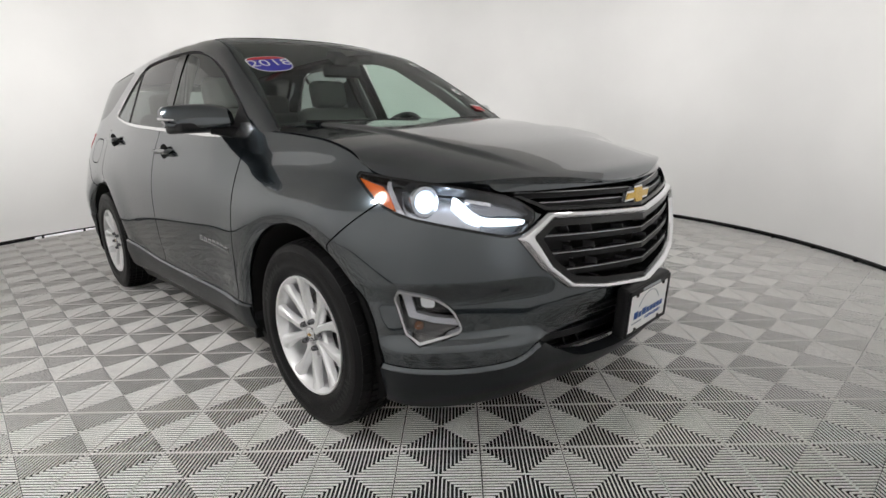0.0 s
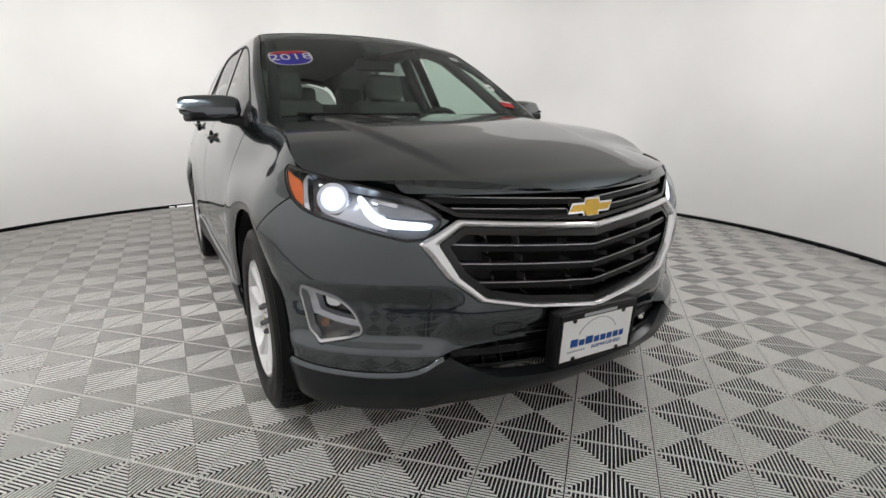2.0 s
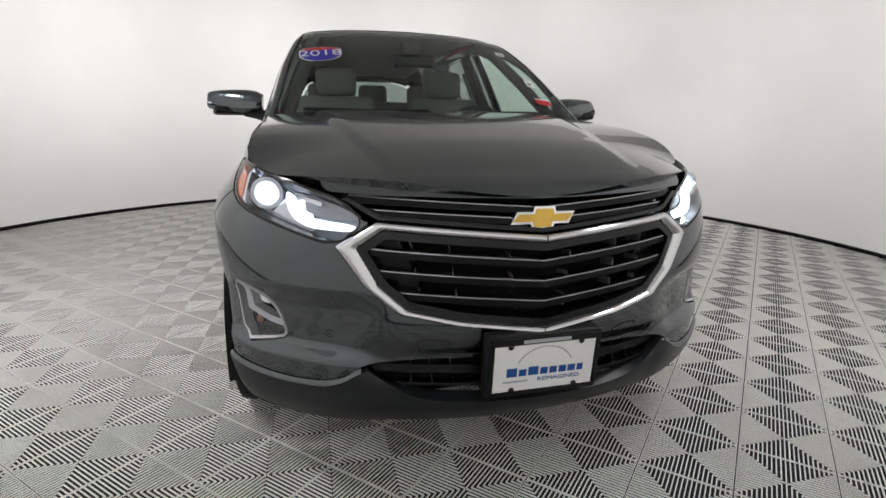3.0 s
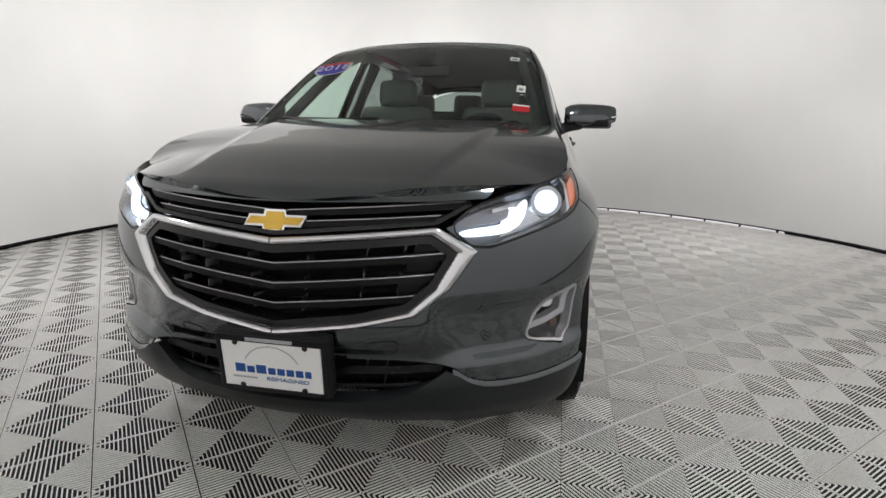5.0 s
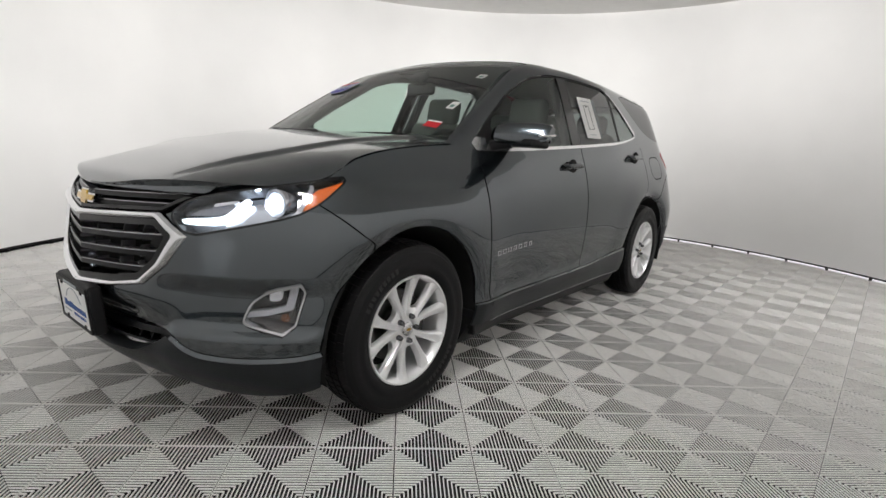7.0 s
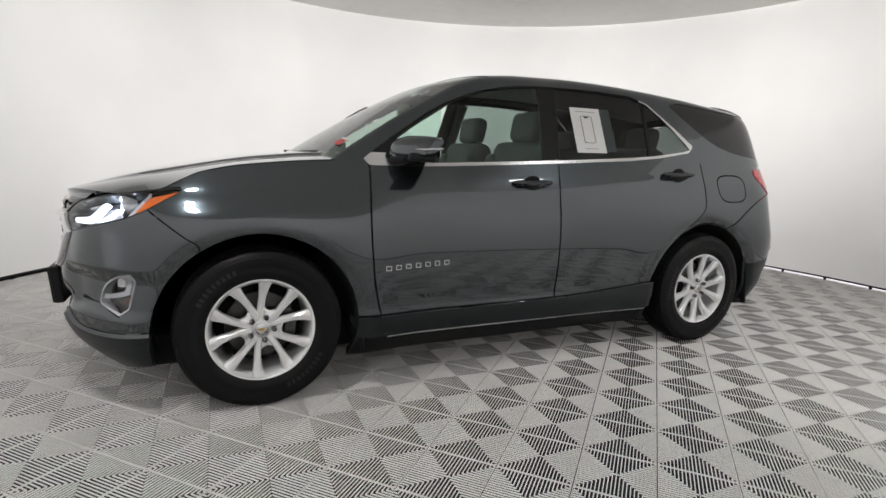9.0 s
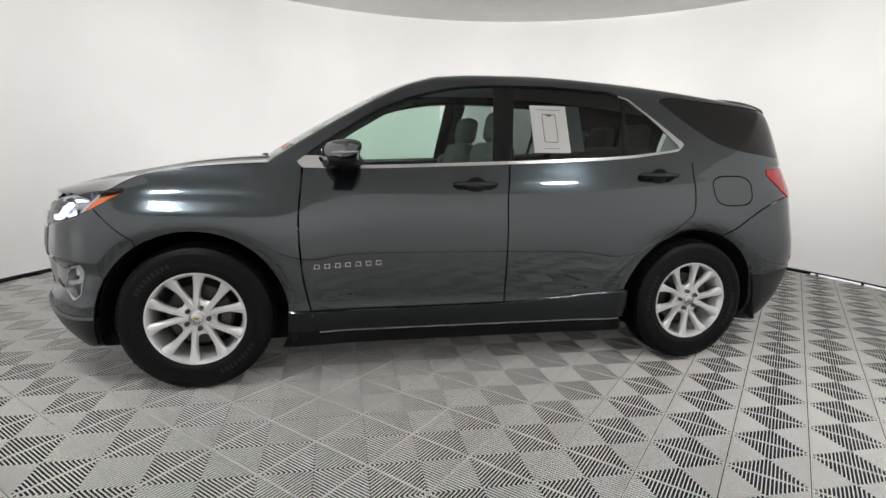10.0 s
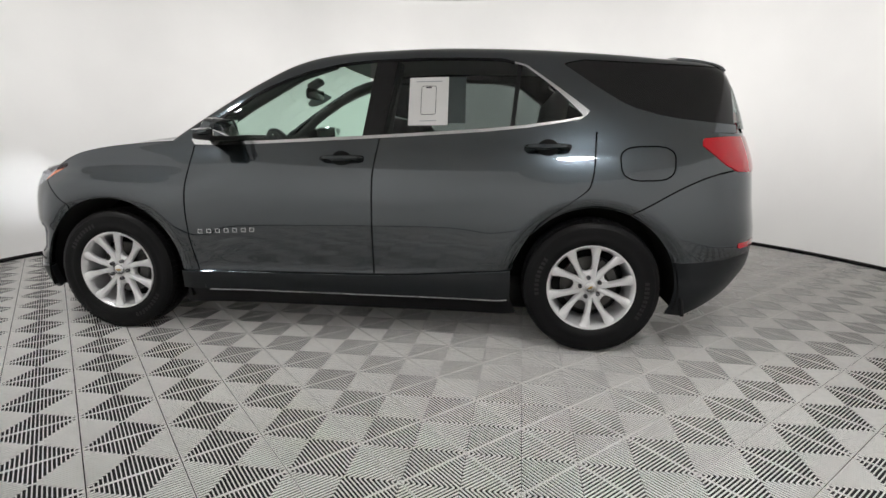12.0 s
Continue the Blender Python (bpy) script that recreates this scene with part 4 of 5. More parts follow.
# ---- side fittings ----
def handle(x, z, y, s):
    h = empty("door_handle")
    h.parent = car
    # black ellipsoid: the shade in the handle's recess is put in as colour
    bm = bmesh.new()
    bmesh.ops.create_uvsphere(bm, u_segments=24, v_segments=12, radius=1, matrix=pose(x, s * (y - 0.006), z - 0.004) @ Matrix.Diagonal((0.055, 0.014, 0.044, 1)))
    part("recess_shade", bm, M["void"], h, "black ellipsoid for the shade of the handle recess")
    bm = bmesh.new()
    n = 16
    rows = []
    for i in range(n + 1):
        t = i / n * 2 - 1
        bulge = (1 - t * t) ** 0.5
        w, d = 0.010 + 0.008 * bulge, 0.006 + 0.024 * min(1, (1 - abs(t)) * 5)
        cx = x - t * 0.120
        rows.append([bm.verts.new((cx, s * (y - 0.012 + dy), z + dz + 0.002 * t)) for dy, dz in ((0.0, -w), (d, -w * 0.8), (d + 0.012, 0), (d, w * 0.8), (0.0, w))])
    for a, b in zip(rows, rows[1:]):
        for k in range(4):
            bm.faces.new((a[k], a[k + 1], b[k + 1], b[k]))
    bm.faces.new(rows[0]), bm.faces.new(rows[-1])
    bmesh.ops.recalc_face_normals(bm, faces=bm.faces)
    part("grip", bm, M["paint"], h)
    bm = bmesh.new()
    box(bm, (0.05, 0.004, 0.012), pose(x - 0.085, s * (y + 0.021), z + 0.006), 0.0015)
    part("grip_cap", bm, M["gloss_black"], h)


for s in (1, -1):
    handle(-0.018, 1.024, 0.856, s)
    handle(-1.112, 1.090, 0.828, s)
    # model badge: seven plain chrome shapes
    badge = empty("badge")
    badge.parent = car
    for i in range(7):
        x = 0.795 - i * 0.0505
        z = 0.614 + 0.0025 * i
        y = float(half_width(np.array([x]), np.array([z]))[0]) + 0.002
        bm = bmesh.new()
        for dz in (-0.0100, 0.0100):
            box(bm, (0.028, 0.005, 0.0045), pose(x, s * y, z + dz), 0.001)
        for dx in (0.0118, -0.0118):
            box(bm, (0.0046, 0.0046, 0.0235), pose(x + dx, s * y, z), 0.001)
        part("badge_mark", bm, M["chrome"], badge, smooth=False)

    # door mirror
    mir = empty("door_mirror")
    mir.parent = car
    bm = bmesh.new()
    secs = ((0.790, 0.62), (0.815, 0.86), (0.86, 0.98), (0.92, 1.0), (0.97, 0.98), (1.01, 0.92), (1.035, 0.80), (1.045, 0.6))
    rows = []
    for y, k in secs:
        ring = []
        t = (y - 0.79) / 0.255
        cx, cz = 0.688 - 0.030 * t, 1.178 + 0.004 * t
        for a in np.linspace(0, 2 * math.pi, 28)[:-1]:
            ca, sa = math.cos(a), math.sin(a)
            px = abs(ca) ** 0.75 * math.copysign(1, ca)
            pz = abs(sa) ** 0.62 * math.copysign(1, sa)
            lx = 0.105 - 0.10 * t if ca > 0 else 0.105 - 0.03 * t
            ring.append(bm.verts.new((cx + lx * k * px - 0.02 * pz, s * y, cz + (0.060 - 0.012 * t) * k * pz)))
        rows.append(ring)
    for a, b in zip(rows, rows[1:]):
        for k in range(27):
            bm.faces.new((a[k], a[(k + 1) % 27], b[(k + 1) % 27], b[k]))
    bm.faces.new(rows[0]), bm.faces.new(rows[-1])
    bmesh.ops.recalc_face_normals(bm, faces=bm.faces)
    part("housing", bm, M["paint"], mir)
    bm = bmesh.new()
    box(bm, (0.125, 0.225, 0.036), pose(0.655, s * 0.908, 1.134, 0, -4, s * -12), 0.014, 3)
    part("mirror_foot", bm, M["black"], mir, "black lower shell")
    bm = bmesh.new()
    tube(bm, [(0.745, s * 0.755, 1.105), (0.72, s * 0.82, 1.120), (0.70, s * 0.87, 1.130)], [0.030, 0.024, 0.024], 12)
    part("mirror_arm", bm, M["black"], mir)
    bm = bmesh.new()
    box(bm, (0.004, 0.205, 0.088), pose(0.588, s * 0.925, 1.182, 0, 0, s * -8), 0.0015)
    part("mirror_glass", bm, M["mirror"], mir)
    bm = bmesh.new()
    tube(bm, [(0.60, s * 1.043, 1.176), (0.655, s * 1.046, 1.172), (0.72, s * 1.020, 1.168)], [0.006, 0.007, 0.004], 8)
    part("turn_lamp", bm, M["chrome"], mir, "bright turn lamp strip")
    # sail panel in the window's front corner
    trim("mirror_sail", cabin, grid(0.5, 0.95, 0.012), VS, [within(WIN, 0.010), lambda x, y, z: x - 0.700 - (z - 1.10) * 0.1], M["black"], car, off=-0.002, lip=0.004, flip=True, mirror=s < 0)
    # mud flaps
    for x0, y0 in ((0.915, 0.80), (-1.83, 0.79)):
        bm = bmesh.new()
        box(bm, (0.02, 0.16, 0.13), pose(x0, s * y0, 0.285, 0, 8, 0), 0.006)
        part("mud_flap", bm, M["black"], car)

# wipers
for y0, y1 in ((-0.60, -0.02), (0.02, 0.50)):
    bm = bmesh.new()
    pts = []
    for t in np.linspace(0, 1, 12):
        y = y0 + (y1 - y0) * t
        x = 1.120 - 0.25 * y * y - 0.006 * t
        pts.append((x, y, float(cabin_height(np.array([x]), np.array([y]))[0]) + 0.004 + 0.003 * math.sin(math.pi * t)))
    tube(bm, pts, 0.0075, 6)
    wiper = part("wiper", bm, M["black"], car)
    bm = bmesh.new()
    ya = y1
    xa = 1.135 - 0.25 * ya * ya
    tube(bm, [(xa, ya, 1.118), (xa - 0.01, ya - 0.05, 1.140), pts[7], pts[5]], [0.013, 0.010, 0.008, 0.006], 8)
    part("wiper_arm", bm, M["black"], wiper)


# ---- wheels ----
def spoke(bm, a_hub, a_rim):
    """One tapered, curved spoke from the hub to the rim."""
    rows = []
    n = 9
    for i in range(n + 1):
        t = i / n
        r = 0.040 + (0.219 - 0.040) * t
        a = a_hub + (a_rim - a_hub) * (t ** 0.8)
        half = 0.0155 - 0.0020 * math.sin(math.pi * t) + 0.0135 * t ** 4
        face = 0.078 + 0.020 * t ** 1.5
        deep = 0.034 - 0.012 * t
        ring = []
        for w, y in ((-1.15, face - deep), (-1.0, face - 0.007), (-0.60, face), (0.60, face), (1.0, face - 0.007), (1.15, face - deep)):
            ring.append(bm.verts.new((r * math.cos(a) - w * half * math.sin(a), y, r * math.sin(a) + w * half * math.cos(a))))
        rows.append(ring)
    for p, q in zip(rows, rows[1:]):
        for k in range(5):
            bm.faces.new((p[k], p[k + 1], q[k + 1], q[k]))
    bmesh.ops.recalc_face_normals(bm, faces=bm.faces)


def build_wheel(parent):
    bm = bmesh.new()
    R, r = 0.357, 0.224
    prof = [(r, -0.09), (0.27, -0.112), (0.318, -0.111), (0.345, -0.098), (0.352, -0.088), (R - 0.003, -0.06), (R, 0.0), (R - 0.003, 0.06),
            (0.352, 0.088), (0.345, 0.098), (0.331, 0.1065), (0.326, 0.1075), (0.324, 0.1095), (0.300, 0.1125), (0.296, 0.1115), (0.272, 0.1115), (0.268, 0.1125), (0.252, 0.109), (0.236, 0.101), (0.228, 0.095), (r, 0.09), (r - 0.004, 0.0)]
    lathe(bm, prof, 96, close=True)
    bmesh.ops.recalc_face_normals(bm, faces=bm.faces)
    tyre = part("tyre", bm, M["rubber"], parent, "black radial tyre")
    # tread blocks
    verts, faces = [], []
    for row, (ya, yb, n, skew) in enumerate(((-0.097, -0.066, 64, 0.3), (-0.058, -0.026, 72, -0.2), (-0.018, 0.018, 72, 0.25), (0.026, 0.058, 72, -0.2), (0.066, 0.097, 64, 0.3))):
        for k in range(n):
            a0, a1 = 2 * math.pi * (k + 0.09) / n, 2 * math.pi * (k + 0.91) / n
            i = len(verts)
            for rr in (0.345, 0.0):
                for y, a in ((ya, a0), (ya, a1), (yb, a1), (yb, a0)):
                    aa = a + skew * (y - ya)
                    rad = rr if rr else 0.362 - 0.012 * (abs(y) / 0.097) ** 3
                    verts.append((rad * math.cos(aa), y, rad * math.sin(aa)))
            faces.append((i + 7, i + 6, i + 5, i + 4))
            for j in range(4):
                m = (j + 1) % 4
                faces.append((i + j, i + 4 + j, i + 4 + m, i + m))
    mesh = bpy.data.meshes.new("tread")
    mesh.from_pydata(verts, [], faces)
    bm = bmesh.new()
    bm.from_mesh(mesh)
    bmesh.ops.recalc_face_normals(bm, faces=bm.faces)
    part("tread", bm, M["rubber"], parent, smooth=False)
    # raised lettering as plain bars on the sidewall
    for base in (0.5, 0.5 + math.pi):
        for k in range(9):
            bm = bmesh.new()
            a = base + k * 0.085
            box(bm, (0.022, 0.002, 0.014), pose(0, 0, 0, 0, -math.degrees(a), 0) @ Matrix.Translation((0.284, 0.1118, 0)) @ pose(0, 0, 0, 0, 0, 0), 0.0004, 1)
            part("sidewall_mark", bm, M["rubber_mark"], parent, smooth=False)
    bm = bmesh.new()
    lathe(bm, [(0.226, 0.090), (0.2305, 0.097), (0.229, 0.102), (0.222, 0.1015), (0.213, 0.090), (0.204, 0.060), (0.196, -0.08), (0.20, -0.09), (0.222, -0.09), (0.218, 0.0)], 96, close=True)
    bmesh.ops.recalc_face_normals(bm, faces=bm.faces)
    rim = part("rim", bm, M["alloy"], parent, "silver five-double-spoke alloy rim")
    for j in range(5):
        for sgn in (-1, 1):
            bm = bmesh.new()
            mid = radians(72 * j + 41)
            spoke(bm, mid + sgn * radians(27), mid + sgn * radians(17.5))
            part("spoke", bm, M["alloy"], parent)
    for j in range(5):  # webs that join each pair of spokes
        bm = bmesh.new()
        mid = radians(72 * j + 41)
        rows = []
        for k in range(9):
            w = (k / 8 - 0.5) * 2
            a = mid + w * radians(21)
            end = 0.086 + 0.026 * w * w
            rows.append([bm.verts.new((rr * math.cos(a), y, rr * math.sin(a))) for rr, y in ((0.030, 0.070), (end - 0.010, 0.072), (end, 0.066), (end, 0.040))])
        for p, q in zip(rows, rows[1:]):
            for k in range(3):
                bm.faces.new((p[k], p[k + 1], q[k + 1], q[k]))
        bmesh.ops.recalc_face_normals(bm, faces=bm.faces)
        part("spoke_web", bm, M["alloy"], parent)
    bm = bmesh.new()
    lathe(bm, [(0.0, 0.078), (0.030, 0.078), (0.040, 0.072), (0.058, 0.067), (0.064, 0.040)], 40)
    bmesh.ops.recalc_face_normals(bm, faces=bm.faces)
    part("hub", bm, M["alloy"], parent)
    bm = bmesh.new()
    lathe(bm, [(0.0, 0.0875), (0.022, 0.087), (0.028, 0.084), (0.0295, 0.078)], 32)
    bmesh.ops.recalc_face_normals(bm, faces=bm.faces)
    part("centre_cap", bm, M["satin"], parent)
    bm = bmesh.new()
    box(bm, (0.026, 0.002, 0.008), pose(0, 0.088, 0), 0.0008)
    box(bm, (0.009, 0.0022, 0.012), pose(0, 0.088, 0), 0.0008)
    part("cap_mark", bm, M["gold"], parent, smooth=False)
    for j in range(5):
        a = radians(72 * j + 41)
        bm = bmesh.new()
        lathe(bm, [(0.0, 0.096), (0.006, 0.0955), (0.0105, 0.090), (0.0115, 0.078), (0.0125, 0.060)], 8)
        bmesh.ops.recalc_face_normals(bm, faces=bm.faces)
        bmesh.ops.transform(bm, matrix=Matrix.Translation((0.054 * math.cos(a), 0, 0.054 * math.sin(a))), verts=bm.verts)
        part("lug_nut", bm, M["lug"], parent, smooth=False)
    bm = bmesh.new()
    lathe(bm, [(0.0, 0.020), (0.075, 0.020), (0.080, 0.006), (0.150, 0.006), (0.152, -0.010), (0.0, -0.015)], 48)
    bmesh.ops.recalc_face_normals(bm, faces=bm.faces)
    part("brake_disc", bm, M["steel"], parent, "steel brake disc")
    bm = bmesh.new()
    rows = []
    for a in np.linspace(radians(148), radians(212), 9):
        rows.append([bm.verts.new((r * math.cos(a), y, r * math.sin(a))) for r, y in ((0.100, -0.02), (0.098, 0.028), (0.105, 0.036), (0.150, 0.036), (0.158, 0.026), (0.158, -0.02))])
    for p, q in zip(rows, rows[1:]):
        for k in range(6):
            bm.faces.new((p[k], p[(k + 1) % 6], q[(k + 1) % 6], q[k]))
    bm.faces.new(rows[0]), bm.faces.new(rows[-1])
    bmesh.ops.recalc_face_normals(bm, faces=bm.faces)
    part("brake_caliper", bm, M["steel"], parent)
    bm = bmesh.new()
    lathe(bm, [(0.0, -0.05), (0.19, -0.05)], 40)
    part("dust_shield", bm, M["void"], parent)


first = empty("wheel")
first.parent = car
build_wheel(first)
first.matrix_basis = pose(AXLE, TRACK, HUB_Z + 0.008)
for x, y, spin in ((-AXLE, TRACK, 36), (AXLE, -TRACK, 10), (-AXLE, -TRACK, 50)):
    copy_thing(first, pose(x, y, HUB_Z + 0.008, 0, 0, 180 if y < 0 else 0) @ pose(0, 0, 0, 0, spin, 0))

# ---- inner body, wheel wells and cabin ----
for s in (1, -1):
    for ax in (AXLE, -AXLE):
        bm = bmesh.new()
        n = 24
        rows = []
        for k in range(n + 1):
            a = math.pi * (1.14 * k / n - 0.07)
            rows.append([bm.verts.new((ax + 0.437 * math.cos(a), s * y, HUB_Z + 0.437 * math.sin(a))) for y in (0.885, 0.52)])
        for p, q in zip(rows, rows[1:]):
            bm.faces.new((p[0], p[1], q[1], q[0]))
        cap = [r[1] for r in rows]
        bm.faces.new(cap)
        bmesh.ops.recalc_face_normals(bm, faces=bm.faces)
        part("wheel_well", bm, M["void"], car, "black wheel arch liner")
    bm = bmesh.new()
    box(bm, (1.80, 0.02, 0.80), pose(-0.03, s * 0.765, 0.66), 0.005)
    part("door_inner", bm, M["dash"], car)
# unseen black boxes, added so no light or view passes through the body
bm = bmesh.new()
box(bm, (3.60, 1.36, 0.15), pose(0.06, 0, 0.245), 0.02)
box(bm, (1.8, 1.60, 0.08), pose(-0.03, 0, 0.215), 0.02)
part("underbody", bm, M["void"], car)
bm = bmesh.new()
box(bm, (0.95, 1.04, 0.55), pose(1.52, 0, 0.57), 0.03)
part("engine_bay_filler", bm, M["void"], car)
bm = bmesh.new()
box(bm, (0.95, 1.0, 0.62), pose(-1.72, 0, 0.62), 0.03)
part("boot_filler", bm, M["void"], car)
trim("headliner", cab, grid(-2.0, 0.2, 0.05), np.linspace(-0.36, 0.36, 20), [lambda x, y, z: HEADER(y) - 0.01 - x], M["lining"], car, off=-0.03, lip=0, label="grey cabin roof lining")
# dashboard
bm = bmesh.new()
rows = []
for y in np.linspace(-0.72, 0.72, 25):
    hump = 0.028 * math.exp(-((y - 0.36) / 0.16) ** 2)
    pts = ((1.06, 1.07), (0.90, 1.085), (0.72, 1.080 + hump), (0.62, 1.055 + hump), (0.575, 1.00), (0.60, 0.84), (0.66, 0.62))
    rows.append([bm.verts.new((x - 0.10 * y * y, y, z)) for x, z in pts])
for p, q in zip(rows, rows[1:]):
    for k in range(6):
        bm.faces.new((p[k], q[k], q[k + 1], p[k + 1]))
bmesh.ops.recalc_face_normals(bm, faces=bm.faces)
part("dashboard", bm, M["dash"], car, "dark grey dashboard")
# steering wheel
wheel_m = pose(0.50, 0.36, 1.01, 0, -65, 0)
bm = bmesh.new()
tube(bm, [wheel_m @ Vector((0.185 * math.cos(a), 0.185 * math.sin(a), 0)) for a in np.linspace(0, 2 * math.pi, 41)[:-1]], 0.016, 10, closed=True)
steer = part("steering_wheel", bm, M["dash"], car, "dark steering wheel")
bm = bmesh.new()
box(bm, (0.12, 0.16, 0.05), wheel_m, 0.02)
for a in (0, 180, -90):
    box(bm, (0.13, 0.035, 0.018), wheel_m @ pose(0, 0, 0, 0, 0, a) @ Matrix.Translation((0.11, 0, 0)), 0.006)
part("steering_hub", bm, M["dash"], steer)


def cushion(bm, size, m, soft):
    box(bm, size, m, soft, 4)


def seat(x, y, wide, name="seat", heads=(0.0,)):
    s = empty(name)
    s.parent = car
    bm = bmesh.new()
    cushion(bm, (0.52, wide, 0.16), pose(x, y, 0.66, 0, -6, 0), 0.06)
    part("cushion", bm, M["seat"], s)
    bm = bmesh.new()
    cushion(bm, (0.15, wide, 0.62), pose(x - 0.30, y, 0.95, 0, -16, 0), 0.06)
    if wide < 0.7:
        for w in (-1, 1):
            cushion(bm, (0.19, 0.09, 0.50), pose(x - 0.275, y + w * (wide / 2 - 0.045), 0.92, 0, -16, 0), 0.04)
    part("backrest", bm, M["seat"], s)
    for hy in heads:
        bm = bmesh.new()
        cushion(bm, (0.11, 0.27 if wide < 0.7 else 0.24, 0.185), pose(x - 0.40, y + hy, 1.345 if wide < 0.7 else 1.30, 0, -10, 0), 0.045)
        rest = part("headrest", bm, M["seat"], s)
        bm = bmesh.new()
        for w in (-0.05, 0.05):
            tube(bm, [(x - 0.385, y + hy + w, 1.16), (x - 0.395, y + hy + w, 1.30)], 0.006, 8)
        part("headrest_post", bm, M["satin"], s)


seat(0.12, 0.37, 0.52, "front_seat")
seat(0.12, -0.37, 0.52, "front_seat")
seat(-0.78, 0.0, 1.26, "rear_bench", (-0.42, 0.0, 0.42))
# inner pillars
for s in (1, -1):
    bm = bmesh.new()
    tube(bm, [(-0.20, s * 0.725, 0.9), (-0.225, s * 0.700, 1.15), (-0.27, s * 0.535, 1.54)], [0.05, 0.04, 0.04], 10)
    part("pillar_lining", bm, M["dash"], car)
    bm = bmesh.new()
    tube(bm, [(0.90, s * 0.675, 1.10), (0.60, s * 0.60, 1.31), (0.30, s * 0.535, 1.49), (0.10, s * 0.50, 1.555)], 0.030, 10)
    part("pillar_lining", bm, M["dash"], car)
# rear view mirror and sensor box behind the windscreen
bm = bmesh.new()
box(bm, (0.03, 0.235, 0.07), pose(0.42, 0.02, 1.425, 0, 0, -6), 0.014, 3)
rear_view = part("rear_view_mirror", bm, M["gloss_black"], car)
bm = bmesh.new()
box(bm, (0.10, 0.10, 0.045), pose(0.42, 0.0, 1.495, 0, 30, 0), 0.015, 3)
part("sensor_box", bm, M["dash"], rear_view)


# ---- stickers ----
def on_glass(y, x):
    """A pose flat on the windscreen at (x, y), its up along the glass."""
    e = 0.004
    z = lambda a, b: float(cabin_height(np.array([a]), np.array([b]))[0])
    dx = Vector((e, 0, z(x + e, y) - z(x, y))).normalized()
    dy = Vector((0, e, z(x, y + e) - z(x, y))).normalized()
    n = dx.cross(dy).normalized()
    up = -dx
    right = up.cross(n).normalized()
    m = Matrix((right, up, n)).transposed().to_4x4()
    return Matrix.Translation(Vector((x, y, z(x, y))) + n * 0.003) @ m


def disc_shape(name, pts, mat, parent, z):
    bm = bmesh.new()
    bm.faces.new([bm.verts.new((x, y, z)) for x, y in pts])
    return part(name, bm, mat, parent, smooth=False)


year = empty("year_sticker")
year.parent = car
year.matrix_world = on_glass(-0.500, 0.575)
shield = lambda k: [(k * 0.108 * math.copysign(abs(math.cos(a)) ** 0.75, math.cos(a)), k * (0.078 if math.sin(a) > 0 else 0.094) * math.copysign(abs(math.sin(a)) ** (0.45 if math.sin(a) > 0 else 0.9), math.sin(a))) for a in np.linspace(0, 2 * math.pi, 49)[:-1]]
disc_shape("border", shield(1.0), M["sticker_white"], year, 0.0)
disc_shape("blue_field", shield(0.93), M["sky_blue"], year, 0.0012)
disc_shape("red_field", [(x, max(y, 0.040)) for x, y in shield(0.92) if y > 0.0], M["red_ink"], year, 0.0018)
words("year", "2018", 0.098, 0, -0.004, 0.003, M["sticker_white"], year, stretch=1.12, label="white numerals")
for nm, y, x, w, h, mat in (("inspection_sticker", 0.512, 0.480, 0.052, 0.055, "paper"), ("service_sticker", 0.570, 0.785, 0.045, 0.072, "paper"), ("red_sticker", 0.582, 0.945, 0.082, 0.060, "red_ink")):
    st = empty(nm)
    st.parent = car
    st.matrix_world = on_glass(y, x)
    flat("sticker_sheet", w, h, 0.0006, 0, 0, M[mat], st)
    if nm == "red_sticker":
        flat("sticker_band", w, 0.012, 0.0006, 0, h / 2 - 0.007, M["paper"], st, 0.0008)
    else:
        flat("sticker_mark", w * 0.5, h * 0.35, 0.0006, 0, -h * 0.1, M["green_ink"], st, 0.0008)


# window sheet with a phone outline
def side_pose(x, z):
    y = 0.8
    for _ in range(30):
        y += (float(cabin_height(np.array([x]), np.array([y]))[0]) - z) / SLOPE
    up, right = Vector((0, -1, SLOPE)).normalized(), Vector((-1, 0, 0))
    m = Matrix((right, up, right.cross(up))).transposed().to_4x4()
    return Matrix.Translation((x, y - 0.002, z)) @ m


sheet = empty("window_sheet")
sheet.parent = car
sheet.matrix_world = side_pose(-0.472, 1.327) @ pose(0, 0, 0, 0, 0, 1)
flat("sheet", 0.215, 0.280, 0.0008, 0, 0, M["paper"], sheet, 0.004, label="white paper sheet")
bm = bmesh.new()
c = [(0.040 * math.copysign(abs(math.cos(a)) ** 0.25, math.cos(a)), 0.005 + 0.083 * math.copysign(abs(math.sin(a)) ** 0.12, math.sin(a)), 0.005) for a in np.linspace(0, 2 * math.pi, 65)[:-1]]
tube(bm, c, 0.0014, 6, closed=True)
part("phone_outline", bm, M["ink"], sheet)
flat("phone_notch", 0.030, 0.008, 0.0008, 0, 0.080, M["ink"], sheet, 0.0052)
flat("print_line", 0.14, 0.004, 0.0006, 0, 0.115, M["grey_ink"], sheet, 0.0050)
flat("print_line", 0.09, 0.004, 0.0006, 0, -0.115, M["grey_ink"], sheet, 0.0050)
flat("tinted_card", 0.13, 0.27, 0.0008, 0.135, 0.012, M["grey_ink"], sheet, -0.012)


